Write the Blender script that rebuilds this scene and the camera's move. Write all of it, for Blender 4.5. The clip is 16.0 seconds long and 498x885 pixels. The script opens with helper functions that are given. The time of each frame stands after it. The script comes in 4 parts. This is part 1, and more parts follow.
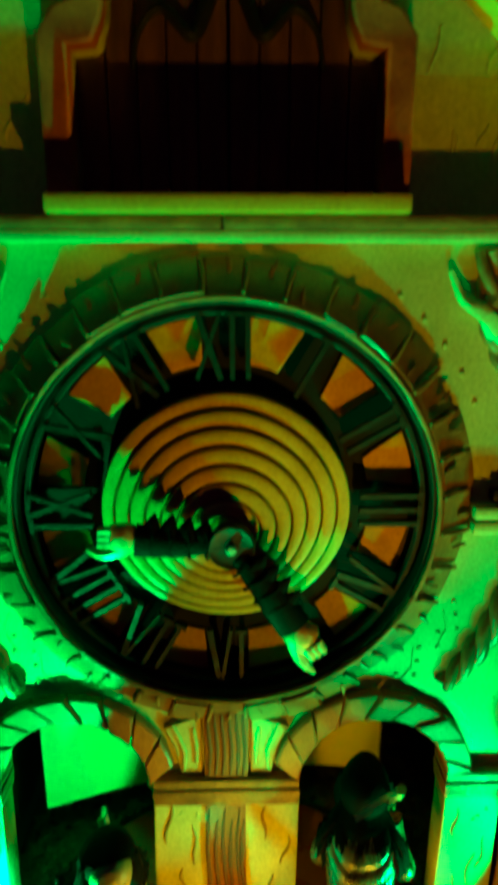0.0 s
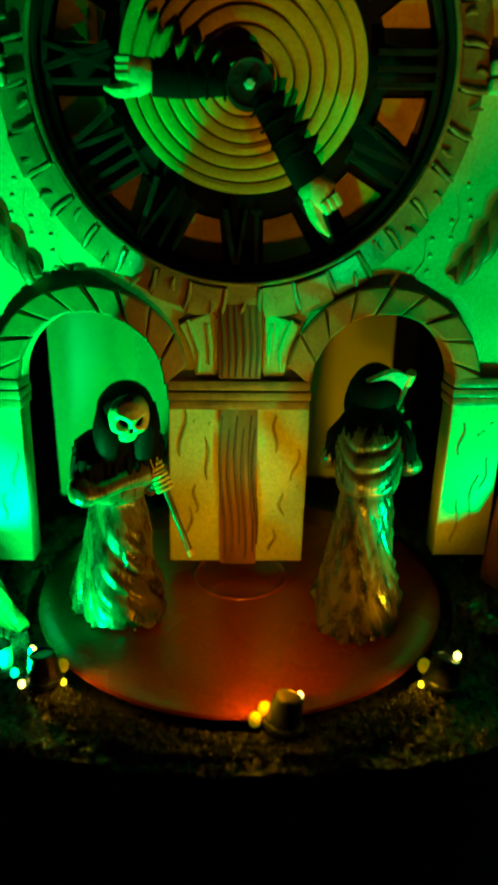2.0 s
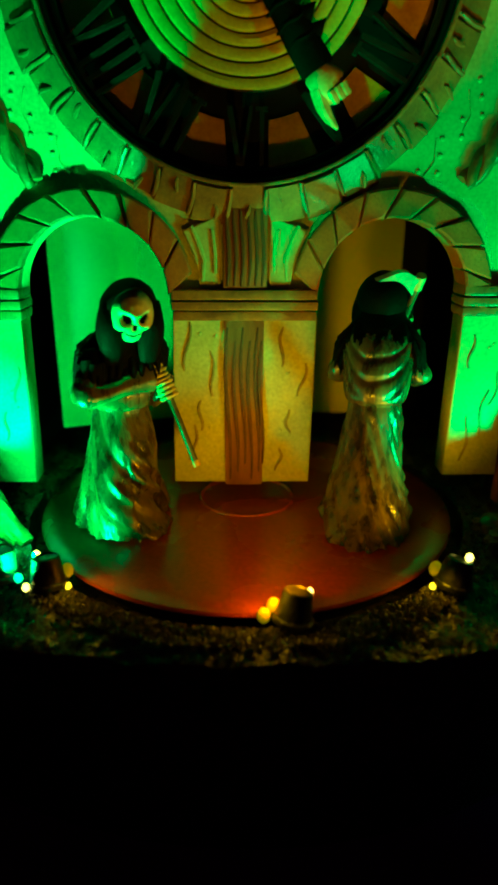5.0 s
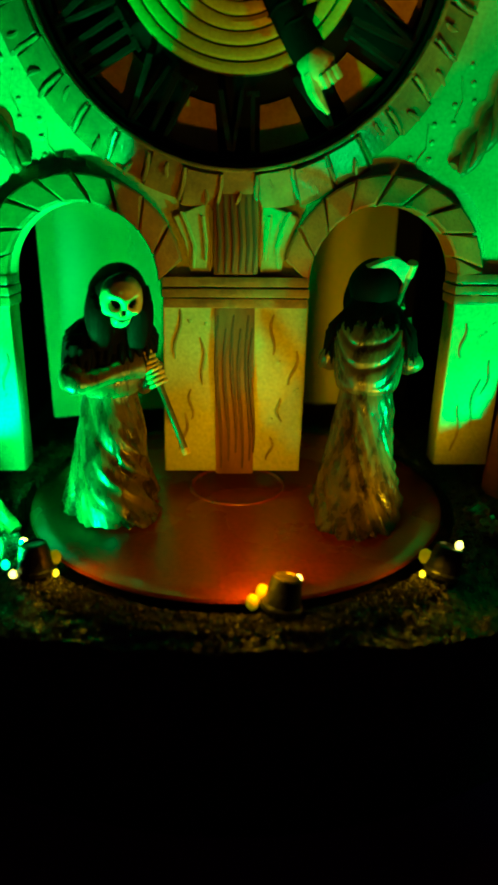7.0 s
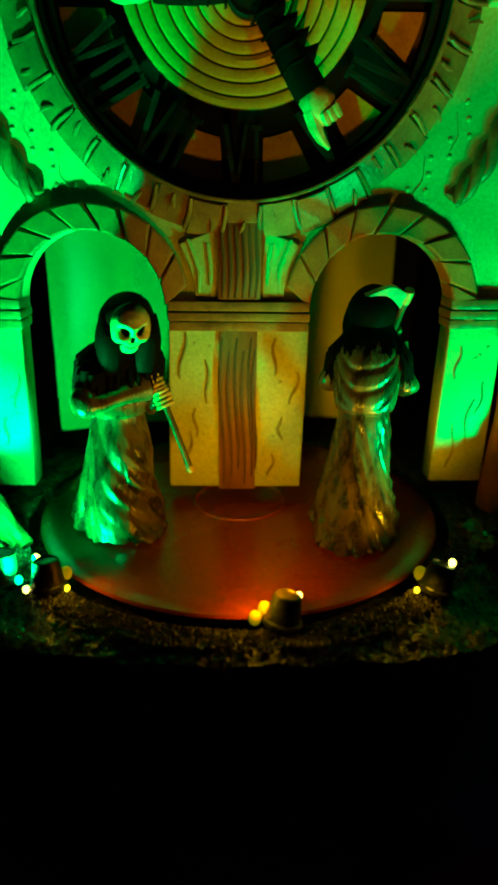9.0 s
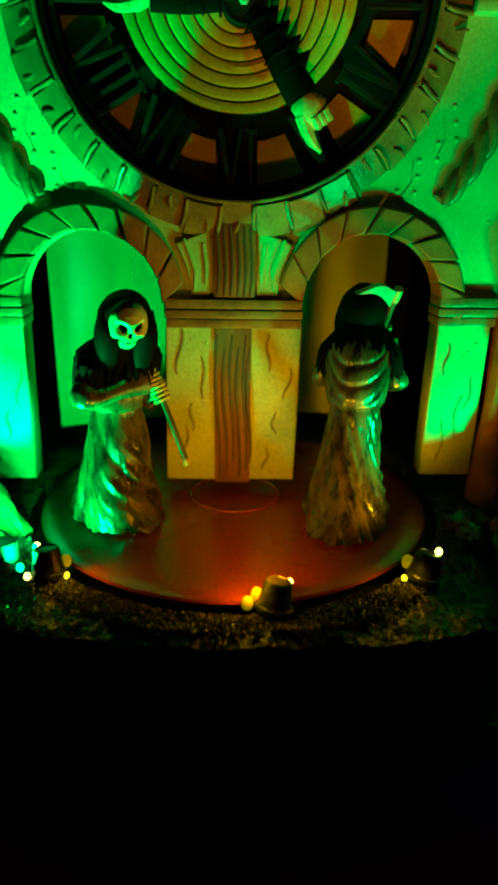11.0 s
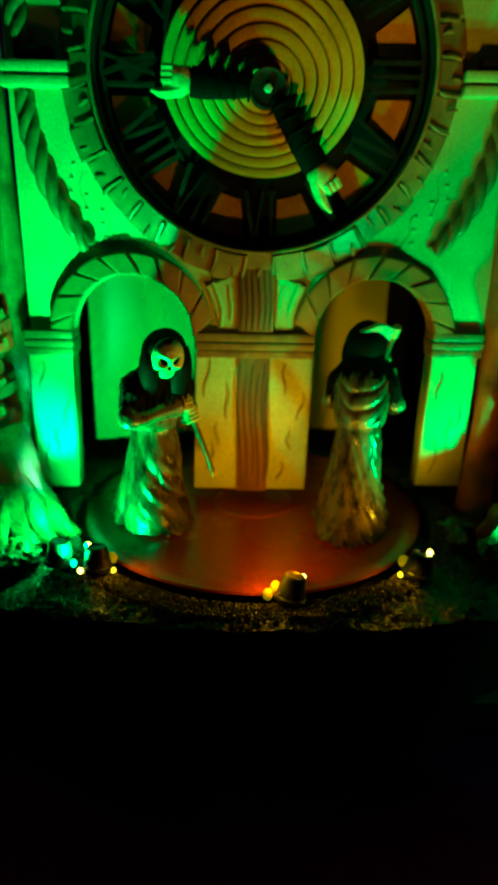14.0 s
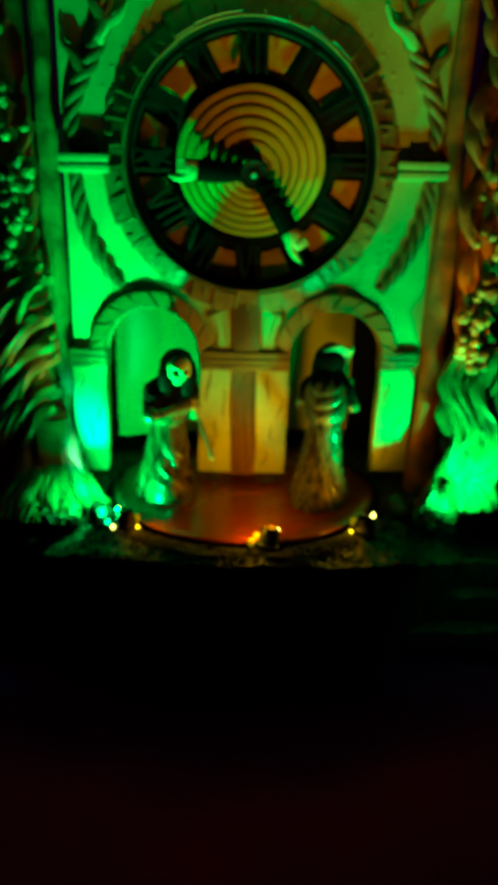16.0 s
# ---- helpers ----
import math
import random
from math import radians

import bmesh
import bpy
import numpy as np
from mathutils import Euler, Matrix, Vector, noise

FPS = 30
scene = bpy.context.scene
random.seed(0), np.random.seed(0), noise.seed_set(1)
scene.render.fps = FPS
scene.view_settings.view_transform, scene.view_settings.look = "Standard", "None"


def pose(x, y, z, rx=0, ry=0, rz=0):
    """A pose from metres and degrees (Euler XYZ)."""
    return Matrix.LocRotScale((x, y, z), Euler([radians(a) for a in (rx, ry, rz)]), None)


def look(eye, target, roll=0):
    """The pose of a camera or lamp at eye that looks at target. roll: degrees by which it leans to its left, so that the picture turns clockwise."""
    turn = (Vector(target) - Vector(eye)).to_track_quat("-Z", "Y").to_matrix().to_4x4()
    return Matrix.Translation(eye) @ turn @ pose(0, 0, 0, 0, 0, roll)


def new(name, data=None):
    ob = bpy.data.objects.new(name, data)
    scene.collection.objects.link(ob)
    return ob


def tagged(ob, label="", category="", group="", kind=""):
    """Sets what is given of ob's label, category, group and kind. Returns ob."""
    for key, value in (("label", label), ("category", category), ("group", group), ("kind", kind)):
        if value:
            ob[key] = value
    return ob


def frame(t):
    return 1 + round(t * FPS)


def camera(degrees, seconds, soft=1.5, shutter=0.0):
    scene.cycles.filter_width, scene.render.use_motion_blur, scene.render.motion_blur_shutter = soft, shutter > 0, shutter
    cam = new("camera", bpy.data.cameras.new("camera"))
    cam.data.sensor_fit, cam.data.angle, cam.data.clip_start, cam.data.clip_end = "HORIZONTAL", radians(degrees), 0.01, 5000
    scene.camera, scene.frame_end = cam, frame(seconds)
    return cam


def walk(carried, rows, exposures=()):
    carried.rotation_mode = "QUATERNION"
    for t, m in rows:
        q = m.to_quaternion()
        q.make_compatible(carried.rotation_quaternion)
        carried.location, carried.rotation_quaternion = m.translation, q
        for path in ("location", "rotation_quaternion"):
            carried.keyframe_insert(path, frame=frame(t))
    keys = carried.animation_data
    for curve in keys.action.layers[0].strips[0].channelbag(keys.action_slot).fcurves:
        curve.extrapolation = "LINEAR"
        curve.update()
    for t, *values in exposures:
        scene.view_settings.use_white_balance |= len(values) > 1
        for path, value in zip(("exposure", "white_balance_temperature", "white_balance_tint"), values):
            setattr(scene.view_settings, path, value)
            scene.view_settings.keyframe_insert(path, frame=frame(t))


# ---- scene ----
cam = camera(42.4, 16.0, 3.2, 0.5)
cam.data.dof.use_dof, cam.data.dof.focus_distance, cam.data.dof.aperture_fstop = True, 0.272, 8.5
PATH = [
    (0, (0.002, -0.237, 0.319), (0.042, 1.693, -0.206), 0.0),
    (0.5, (-0.001, -0.252, 0.28), (0.044, 1.656, -0.316), 0.1),
    (1, (-0.003, -0.272, 0.236), (0.041, 1.633, -0.37), 0.4),
    (1.5, (-0.008, -0.281, 0.198), (0.032, 1.613, -0.443), 0.5),
    (2, (-0.004, -0.285, 0.171), (0.033, 1.605, -0.481), 0.6),
    (2.5, (-0.005, -0.289, 0.157), (0.031, 1.596, -0.509), 0.5),
    (3, (-0.01, -0.292, 0.148), (0.015, 1.589, -0.532), 0.3),
    (3.5, (-0.006, -0.29, 0.141), (0.026, 1.592, -0.534), 0.3),
    (4, (-0.005, -0.29, 0.137), (0.029, 1.593, -0.537), 0.3),
    (4.5, (-0.006, -0.291, 0.137), (0.025, 1.591, -0.541), 0.2),
    (7, (-0.004, -0.291, 0.132), (0.045, 1.586, -0.557), 0.6),
    (7.5, (0.0, -0.293, 0.135), (0.05, 1.584, -0.554), 0.6),
    (8, (-0.005, -0.295, 0.14), (0.041, 1.582, -0.55), 0.6),
    (8.5, (-0.006, -0.297, 0.145), (0.045, 1.576, -0.553), 0.8),
    (11, (-0.003, -0.308, 0.145), (0.046, 1.567, -0.55), 0.9),
    (11.5, (-0.009, -0.317, 0.158), (0.052, 1.555, -0.542), 1.2),
    (12, (-0.016, -0.318, 0.156), (0.043, 1.554, -0.546), 1.3),
    (12.5, (-0.014, -0.318, 0.158), (0.04, 1.555, -0.542), 1.3),
    (13, (-0.016, -0.322, 0.158), (0.04, 1.551, -0.543), 1.4),
    (13.5, (-0.014, -0.327, 0.155), (0.045, 1.546, -0.544), 1.5),
    (14, (-0.012, -0.35, 0.166), (0.025, 1.531, -0.514), 1.2),
    (14.5, (-0.013, -0.387, 0.186), (0.037, 1.503, -0.467), 1.3),
    (15, (-0.019, -0.415, 0.193), (0.015, 1.48, -0.446), 1.3),
    (15.5, (-0.016, -0.434, 0.191), (0.013, 1.46, -0.45), 1.3),
    (16, (-0.005, -0.457, 0.186), (0.021, 1.441, -0.443), 1.4),
]
walk(cam, [(t, look(eye, target, roll)) for t, eye, target, roll in PATH], [(0.0, 0.52, 6500.0, -85.0), (0.5, -0.18, 6500.0, -85.0), (3.5, -0.30, 6500.0, -85.0), (8.0, -0.24, 6500.0, -85.0), (12.5, -0.14, 6500.0, -85.0), (16.0, -0.12, 6500.0, -85.0)])

# ---- light ----
world = bpy.data.worlds.new("dark_room")
scene.world = world
world.use_nodes = True
world.node_tree.nodes["Background"].inputs[0].default_value = (0.75, 0.0, 1.0, 1)
world.node_tree.nodes["Background"].inputs[1].default_value = 0.005

GREEN, CYAN, WARM = (0.0, 1.0, 0.30), (0.36, 1.0, 0.95), (1.0, 0.34, 0.025)


def spot(name, at, target, watts, colour, cone=150, blend=0.6, size=0.0035):
    data = bpy.data.lights.new(name, "SPOT")
    data.energy, data.color, data.shadow_soft_size = watts, colour, size
    data.spot_size, data.spot_blend = radians(cone), blend
    ob = new(name, data)
    ob.matrix_world = look(at, target)
    return tagged(ob, "", "light", "", "structure")


spot("green_left_light", (-0.0905, -0.0790, 0.0075), (-0.062, 0.0, 0.105), 1.55, GREEN, 136)
spot("green_pillar_light", (-0.108, -0.066, 0.012), (-0.119, 0.0, 0.050), 1.0, CYAN, 38, 0.8)
spot("green_front_light", (-0.0925, -0.0830, 0.0090), (-0.062, 0.0, 0.215), 4.6, GREEN, 72, 0.9)
spot("green_far_light", (0.122, -0.104, 0.006), (0.098, 0.0, 0.20), 0.80, GREEN, 56, 0.9)
spot("green_right_light", (0.156, -0.088, 0.010), (0.128, 0.0, 0.090), 1.35, GREEN, 120)
# Added fill with no known source, picks out the step edges.
spot("green_step_fill", (0.160, -0.115, 0.050), (0.150, -0.085, -0.05), 0.032, GREEN, 66, 0.8)
spot("warm_middle_light", (0.000, -0.118, 0.026), (0.002, 0.0, 0.072), 0.33, WARM, 116, 0.9)
spot("warm_right_light", (0.0765, -0.077, 0.0205), (0.04, 0.0, 0.10), 0.25, WARM, 130)
spot("warm_high_light", (0.095, -0.210, -0.010), (0.030, 0.0, 0.39), 2.6, WARM, 48, 0.9)
spot("green_side_light", (0.140, -0.098, 0.014), (0.062, -0.020, 0.055), 1.3, GREEN, 40, 0.9)
spot("warm_rim_light", (0.012, -0.1025, 0.0165), (0.0, -0.06, 0.0), 0.090, (1.0, 0.20, 0.012), 160)
spot("green_ground_light", (-0.104, -0.066, 0.030), (-0.116, -0.050, 0.0), 0.34, GREEN, 112, 0.8)
spot("warm_ground_light", (0.004, -0.104, 0.016), (0.004, -0.112, 0.0), 0.024, WARM, 165)
spot("warm_side_light", (0.068, -0.088, 0.014), (0.064, -0.096, 0.0), 0.018, WARM, 165)
spot("warm_corner_light", (-0.068, -0.0855, 0.014), (-0.060, -0.095, 0.0), 0.020, WARM, 165)
spot("warm_tree_light", (0.100, -0.120, 0.030), (0.186, 0.0, 0.20), 1.6, WARM, 36, 0.8)
spot("warm_left_light", (-0.086, -0.074, 0.020), (-0.180, 0.0, 0.21), 0.38, WARM, 50, 0.9)

# ---- materials ----


def material(name, colour, rough=0.6, metal=0.0, second=None, scale=60.0, grain=600.0, bump=0.25, vary=0.0, stretch=(1, 1, 1), coat=0.0, shine=0.5, speck=0.35):
    m = bpy.data.materials.new(name)
    m.use_nodes = True
    n, l = m.node_tree.nodes, m.node_tree.links
    b = n["Principled BSDF"]
    b.inputs["Roughness"].default_value, b.inputs["Metallic"].default_value = rough, metal
    b.inputs["Specular IOR Level"].default_value = shine
    b.inputs["Coat Weight"].default_value = coat
    co = n.new("ShaderNodeTexCoord")
    mp = n.new("ShaderNodeMapping")
    mp.inputs["Scale"].default_value = stretch
    l.new(co.outputs["Object"], mp.inputs[0])
    big, fine = n.new("ShaderNodeTexNoise"), n.new("ShaderNodeTexNoise")
    big.inputs["Scale"].default_value, fine.inputs["Scale"].default_value = scale, grain
    big.inputs["Detail"].default_value = 5
    l.new(mp.outputs[0], big.inputs[0]), l.new(mp.outputs[0], fine.inputs[0])
    ramp = n.new("ShaderNodeValToRGB")
    ramp.color_ramp.elements[0].position, ramp.color_ramp.elements[1].position = 0.35, 0.68
    two = second or tuple(c * 0.62 for c in colour)
    ramp.color_ramp.elements[0].color, ramp.color_ramp.elements[1].color = (*two, 1), (*colour, 1)
    l.new(big.outputs[0], ramp.inputs[0])
    mix = n.new("ShaderNodeMix")
    mix.data_type, mix.blend_type = "RGBA", "OVERLAY"
    mix.inputs[0].default_value = speck
    l.new(ramp.outputs[0], mix.inputs[6]), l.new(fine.outputs[0], mix.inputs[7])
    out = mix.outputs[2]
    if vary:
        info, hsv, rng = n.new("ShaderNodeObjectInfo"), n.new("ShaderNodeHueSaturation"), n.new("ShaderNodeMapRange")
        rng.inputs[3].default_value, rng.inputs[4].default_value = 1 - vary, 1 + vary
        l.new(info.outputs["Random"], rng.inputs[0]), l.new(rng.outputs[0], hsv.inputs["Value"])
        l.new(out, hsv.inputs["Color"])
        out = hsv.outputs[0]
    l.new(out, b.inputs["Base Color"])
    rr = n.new("ShaderNodeMapRange")
    rr.inputs[3].default_value, rr.inputs[4].default_value = max(0.05, rough - 0.15), min(1, rough + 0.15)
    l.new(big.outputs[0], rr.inputs[0]), l.new(rr.outputs[0], b.inputs["Roughness"])
    add = n.new("ShaderNodeMath")
    l.new(big.outputs[0], add.inputs[0]), l.new(fine.outputs[0], add.inputs[1])
    bp = n.new("ShaderNodeBump")
    bp.inputs["Strength"].default_value, bp.inputs["Distance"].default_value = bump, 0.001
    l.new(add.outputs[0], bp.inputs["Height"]), l.new(bp.outputs[0], b.inputs["Normal"])
    return m


def glow(name, colour, strength):
    m = bpy.data.materials.new(name)
    m.use_nodes = True
    b = m.node_tree.nodes["Principled BSDF"]
    b.inputs["Base Color"].default_value = (*colour, 1)
    b.inputs["Emission Color"].default_value, b.inputs["Emission Strength"].default_value = (*colour, 1), strength
    return m


CREAM = material("cream_resin", (0.52, 0.52, 0.28), 0.42, second=(0.42, 0.40, 0.20), scale=45, bump=0.15)
STONE = material("brown_stone_paint", (0.31, 0.150, 0.062), 0.36, second=(0.16, 0.070, 0.035), scale=90, bump=0.35, vary=0.15)
WOOD = material("brown_wood_paint", (0.28, 0.105, 0.045), 0.42, second=(0.16, 0.052, 0.022), scale=40, stretch=(4, 4, 0.5), bump=0.3)
DISC = material("log_slice_paint", (0.64, 0.40, 0.11), 0.4, second=(0.50, 0.26, 0.06), scale=40, bump=0.15)
GROOVE = material("groove_wash", (0.10, 0.05, 0.02), 0.7)
DARK = material("dark_iron_paint", (0.008, 0.008, 0.007), 0.55, scale=120, bump=0.3, shine=0.3)
BLACK = material("black_plastic", (0.010, 0.010, 0.010), 0.65, bump=0.1, shine=0.15)
CUP = material("dark_cup_plastic", (0.024, 0.024, 0.016), 0.36, second=(0.015, 0.015, 0.010), scale=140, bump=0.3)
AMBER = material("amber_back_panel", (0.72, 0.37, 0.07), 0.5, second=(0.5, 0.2, 0.04), bump=0.1)
RED = material("red_brown_plastic", (0.30, 0.026, 0.010), 0.27, second=(0.24, 0.021, 0.009), scale=20, bump=0.04)
GRIT = material("black_grit", (0.070, 0.055, 0.032), 0.3, second=(0.008, 0.007, 0.006), scale=260, grain=900, bump=0.8)
WHITE = material("pale_back_screen", (0.54, 0.54, 0.22), 0.5, second=(0.47, 0.46, 0.18), scale=12, bump=0.04, speck=0.1)
ARCHSTONE = material("red_brown_arch_paint", (0.44, 0.140, 0.052), 0.38, second=(0.30, 0.085, 0.036), scale=90, bump=0.35, vary=0.15)
REDSTONE = material("red_stone_paint", (0.46, 0.12, 0.05), 0.5, second=(0.28, 0.06, 0.03), scale=70, bump=0.3)
BARK = material("bark_paint", (0.48, 0.115, 0.038), 0.5, second=(0.10, 0.045, 0.02), scale=60, bump=0.5)
PALEBARK = material("pale_bark_paint", (0.42, 0.30, 0.12), 0.4, second=(0.12, 0.06, 0.025), scale=55, bump=0.5)
# Dark streaks in the robe's colour imitate shaded creases between the folds.
ROBE = material("pewter_robe_paint", (0.125, 0.082, 0.038), 0.28, 0.0, second=(0.016, 0.011, 0.006), scale=150, bump=0.35, stretch=(1, 1, 0.35), shine=0.7)
CAPE = material("black_cape_paint", (0.0028, 0.0028, 0.0026), 0.7, bump=0.25, shine=0.05)
DOORWOOD = material("dark_door_paint", (0.16, 0.055, 0.04), 0.55, second=(0.07, 0.025, 0.02), scale=50, stretch=(4, 4, 0.6), bump=0.4)
BONE = material("bone_paint", (0.74, 0.52, 0.27), 0.35, second=(0.4, 0.3, 0.12), scale=200, bump=0.2)
STEEL = material("silver_blade_paint", (0.85, 0.82, 0.7), 0.22, 0.4, scale=80, bump=0.08)
SHAFT = material("tan_shaft_paint", (0.11, 0.10, 0.055), 0.3, scale=90, bump=0.2)
MOSSY = material("mossy_stone_paint", (0.15, 0.13, 0.07), 0.4, second=(0.04, 0.03, 0.018), scale=150, bump=0.7)
STEP = material("dark_step_paint", (0.075, 0.060, 0.045), 0.3, second=(0.02, 0.016, 0.012), scale=120, bump=0.5)
# Purple in the floor's colour stands in for a faint haze in the dark.
FLOOR = material("haze_tinted_floor", (0.24, 0.004, 0.14), 0.9, scale=12, bump=0.1, shine=0.05)
WASH = material("brown_groove_wash", (0.34, 0.27, 0.12), 0.45, second=(0.20, 0.13, 0.06), scale=160, bump=0.2)
DEEPWOOD = material("dark_grain_wash", (0.12, 0.035, 0.016), 0.55, second=(0.07, 0.02, 0.01), scale=120, bump=0.3)
AMBERLED = glow("amber_led", (1.0, 0.48, 0.04), 5)
LED = glow("warm_led", (1.0, 0.56, 0.16), 9)
DIMLED = glow("dim_amber_led", (0.80, 0.42, 0.02), 0.32)
GREENLED = glow("green_led", (0.12, 1.0, 0.5), 3)

# ---- mesh helpers ----


def mesh(name, bm, mats, parent=None, label="", smooth=True):
    me = bpy.data.meshes.new(name)
    bmesh.ops.recalc_face_normals(bm, faces=bm.faces[:])
    bm.to_mesh(me)
    bm.free()
    for m in (mats if isinstance(mats, (list, tuple)) else [mats]):
        me.materials.append(m)
    if smooth:
        me.shade_smooth()
        me.set_sharp_from_angle(angle=radians(38))
    ob = new(name, me)
    ob.parent = parent
    if label:
        ob["label"] = label
    return ob


part = mesh


def empty(name, x=0, y=0, z=0, label="", category="", group="", kind=""):
    ob = new(name)
    ob.empty_display_size = 0.01
    ob.location = (x, y, z)
    return tagged(ob, label, category, group, kind)


def box(bm, x0, x1, y0, y1, z0, z1, bevel=0.0, slot=0):
    vs = bmesh.ops.create_cube(bm, size=1, matrix=Matrix.LocRotScale(((x0 + x1) / 2, (y0 + y1) / 2, (z0 + z1) / 2), None, (x1 - x0, y1 - y0, z1 - z0)))["verts"]
    fs = {f for v in vs for f in v.link_faces}
    for f in fs:
        f.material_index = slot
    if bevel:
        es = {e for v in vs for e in v.link_edges}
        bmesh.ops.bevel(bm, geom=list(es), offset=bevel, segments=2, affect="EDGES", profile=0.6)
    return bm


def tube(bm, pts, radii, n=8, slot=0, flat=1.0, twist=0.0, ridge=0.0, cap=True):
    pts = [Vector(p) for p in pts]
    rings = []
    for i, p in enumerate(pts):
        d = (pts[min(i + 1, len(pts) - 1)] - pts[max(i - 1, 0)]).normalized()
        side = d.cross(Vector((0, 1, 0)))
        if side.length < 0.15:
            side = d.cross(Vector((1, 0, 0)))
        side.normalize()
        up = side.cross(d)
        r = radii[i] if isinstance(radii, (list, tuple)) else radii
        ring = []
        for k in range(n):
            a = 2 * math.pi * k / n
            rr = r * (1 + ridge * math.sin(3 * a + twist * i))
            ring.append(bm.verts.new(p + side * rr * math.cos(a) + up * rr * flat * math.sin(a)))
        rings.append(ring)
    for a, b in zip(rings, rings[1:]):
        for k in range(n):
            bm.faces.new((a[k], a[(k + 1) % n], b[(k + 1) % n], b[k])).material_index = slot
    if cap:
        bm.faces.new(rings[0][::-1]).material_index = slot
        bm.faces.new(rings[-1]).material_index = slot
    return bm


def curve_pts(ctrl, n=16):
    """Catmull-Rom through the control points."""
    c = [Vector(p) for p in ctrl]
    c = [2 * c[0] - c[1]] + c + [2 * c[-1] - c[-2]]
    out = []
    for i in range(1, len(c) - 2):
        for k in range(n):
            t = k / n
            p0, p1, p2, p3 = c[i - 1:i + 3]
            out.append(0.5 * (2 * p1 + (p2 - p0) * t + (2 * p0 - 5 * p1 + 4 * p2 - p3) * t * t + (3 * p1 - p0 - 3 * p2 + p3) * t ** 3))
    return out + [c[-2]]


def lathe(bm, profile, n=64, slot=0, at=(0, 0, 0)):
    """Profile of (radius, height) turned round the z axis."""
    rings = [[bm.verts.new((at[0] + r * math.cos(2 * math.pi * k / n), at[1] + r * math.sin(2 * math.pi * k / n), at[2] + z)) for k in range(n)] for r, z in profile]
    for a, b in zip(rings, rings[1:]):
        for k in range(n):
            bm.faces.new((a[k], a[(k + 1) % n], b[(k + 1) % n], b[k])).material_index = slot
    for ring in (rings[0], rings[-1]):
        bm.faces.new(ring).material_index = slot
    return bm


def blob(bm, at, size, slot=0, rough=0.0, seed=0, sub=2, turn=None):
    vs = bmesh.ops.create_icosphere(bm, subdivisions=sub, radius=1)["verts"]
    for v in vs:
        k = 1 + rough * noise.noise(v.co * 2.1 + Vector((seed * 3.7, seed, 0)))
        p = Vector((v.co.x * size[0], v.co.y * size[1], v.co.z * size[2])) * k
        v.co = (turn @ p if turn else p) + Vector(at)
    for f in {f for v in vs for f in v.link_faces}:
        f.material_index = slot
    return bm


def plate(name, outlines, y_front, thick, mat, bevel=0.0, parent=None, label=""):
    """A plate in the x-z plane with holes, its front face at y_front."""
    cu = bpy.data.curves.new(name, "CURVE")
    cu.dimensions, cu.fill_mode, cu.extrude, cu.bevel_depth, cu.bevel_resolution = "2D", "BOTH", thick / 2 - bevel, bevel, 2
    cu.offset = -bevel
    for line in outlines:
        s = cu.splines.new("POLY")
        s.points.add(len(line) - 1)
        for p, (x, z) in zip(s.points, line):
            p.co = (x, z, 0, 1)
        s.use_cyclic_u = True
    tmp = new("tmp", cu)
    me = bpy.data.meshes.new_from_object(tmp.evaluated_get(bpy.context.evaluated_depsgraph_get()))
    bpy.data.objects.remove(tmp)
    bpy.data.curves.remove(cu)
    me.transform(Matrix.Translation((0, y_front + thick / 2, 0)) @ Matrix.Rotation(math.pi / 2, 4, "X"))
    me.name = name
    me.materials.clear()
    me.materials.append(mat)
    ob = new(name, me)
    ob.parent = parent
    if label:
        ob["label"] = label
    return ob


def circle(cx, cz, r, n=72, a0=0, a1=360):
    full = a1 - a0 >= 360
    return [(cx + r * math.cos(radians(a0 + (a1 - a0) * k / (n if full else n - 1))), cz + r * math.sin(radians(a0 + (a1 - a0) * k / (n if full else n - 1)))) for k in range(n)]


# ---- the plan ----
DX, DZ = -0.002, 0.2275            # middle of the dial
R_IN, R_OUT, R_DISC = 0.0800, 0.0965, 0.049
HALF = 0.125                       # half the facade's width
LA, RA, AR, SPRING = -0.069, 0.0615, 0.0325, 0.101   # arches
FOOT, CAPZ = 0.0115, 0.090
TX, TY, TR, TZ = -0.002, -0.003, 0.0968, 0.004        # turntable

# ---- structure ----


def arch_hole(cx):
    pts = [(cx + AR + 0.001, FOOT)] + circle(cx, SPRING, AR, 28, 0, 180) + [(cx - AR - 0.001, FOOT)]
    return pts


lower = [(-HALF, SPRING - 0.005), (LA - AR, SPRING - 0.005)] + circle(LA, SPRING, AR, 28, 180, 0) + [(LA + AR, SPRING - 0.005), (RA - AR, SPRING - 0.005)] \
    + circle(RA, SPRING, AR, 28, 180, 0) + [(RA + AR, SPRING - 0.005), (HALF, SPRING - 0.005), (HALF, 0.331), (-HALF, 0.331)]
wall_front = tagged(plate("wall_front", [lower, circle(DX, DZ, R_IN)], 0.0, 0.012, CREAM, 0.001),
                    "cream painted resin clock front with two arches", "wall", "", "structure")

# box added behind the front; its black stands in for the unlit inside
bm = bmesh.new()
box(bm, -HALF, -HALF + 0.004, 0.012, 0.16, 0.0, 0.331)
tagged(mesh("wall_west", bm, BLACK, smooth=False), "side wall of the clock house, blackened to look unlit", "wall", "", "structure")
bm = bmesh.new()
box(bm, HALF - 0.004, HALF, 0.012, 0.16, 0.0, 0.331)
tagged(mesh("wall_east", bm, BLACK, smooth=False), "side wall of the clock house, blackened to look unlit", "wall", "", "structure")
bm = bmesh.new()
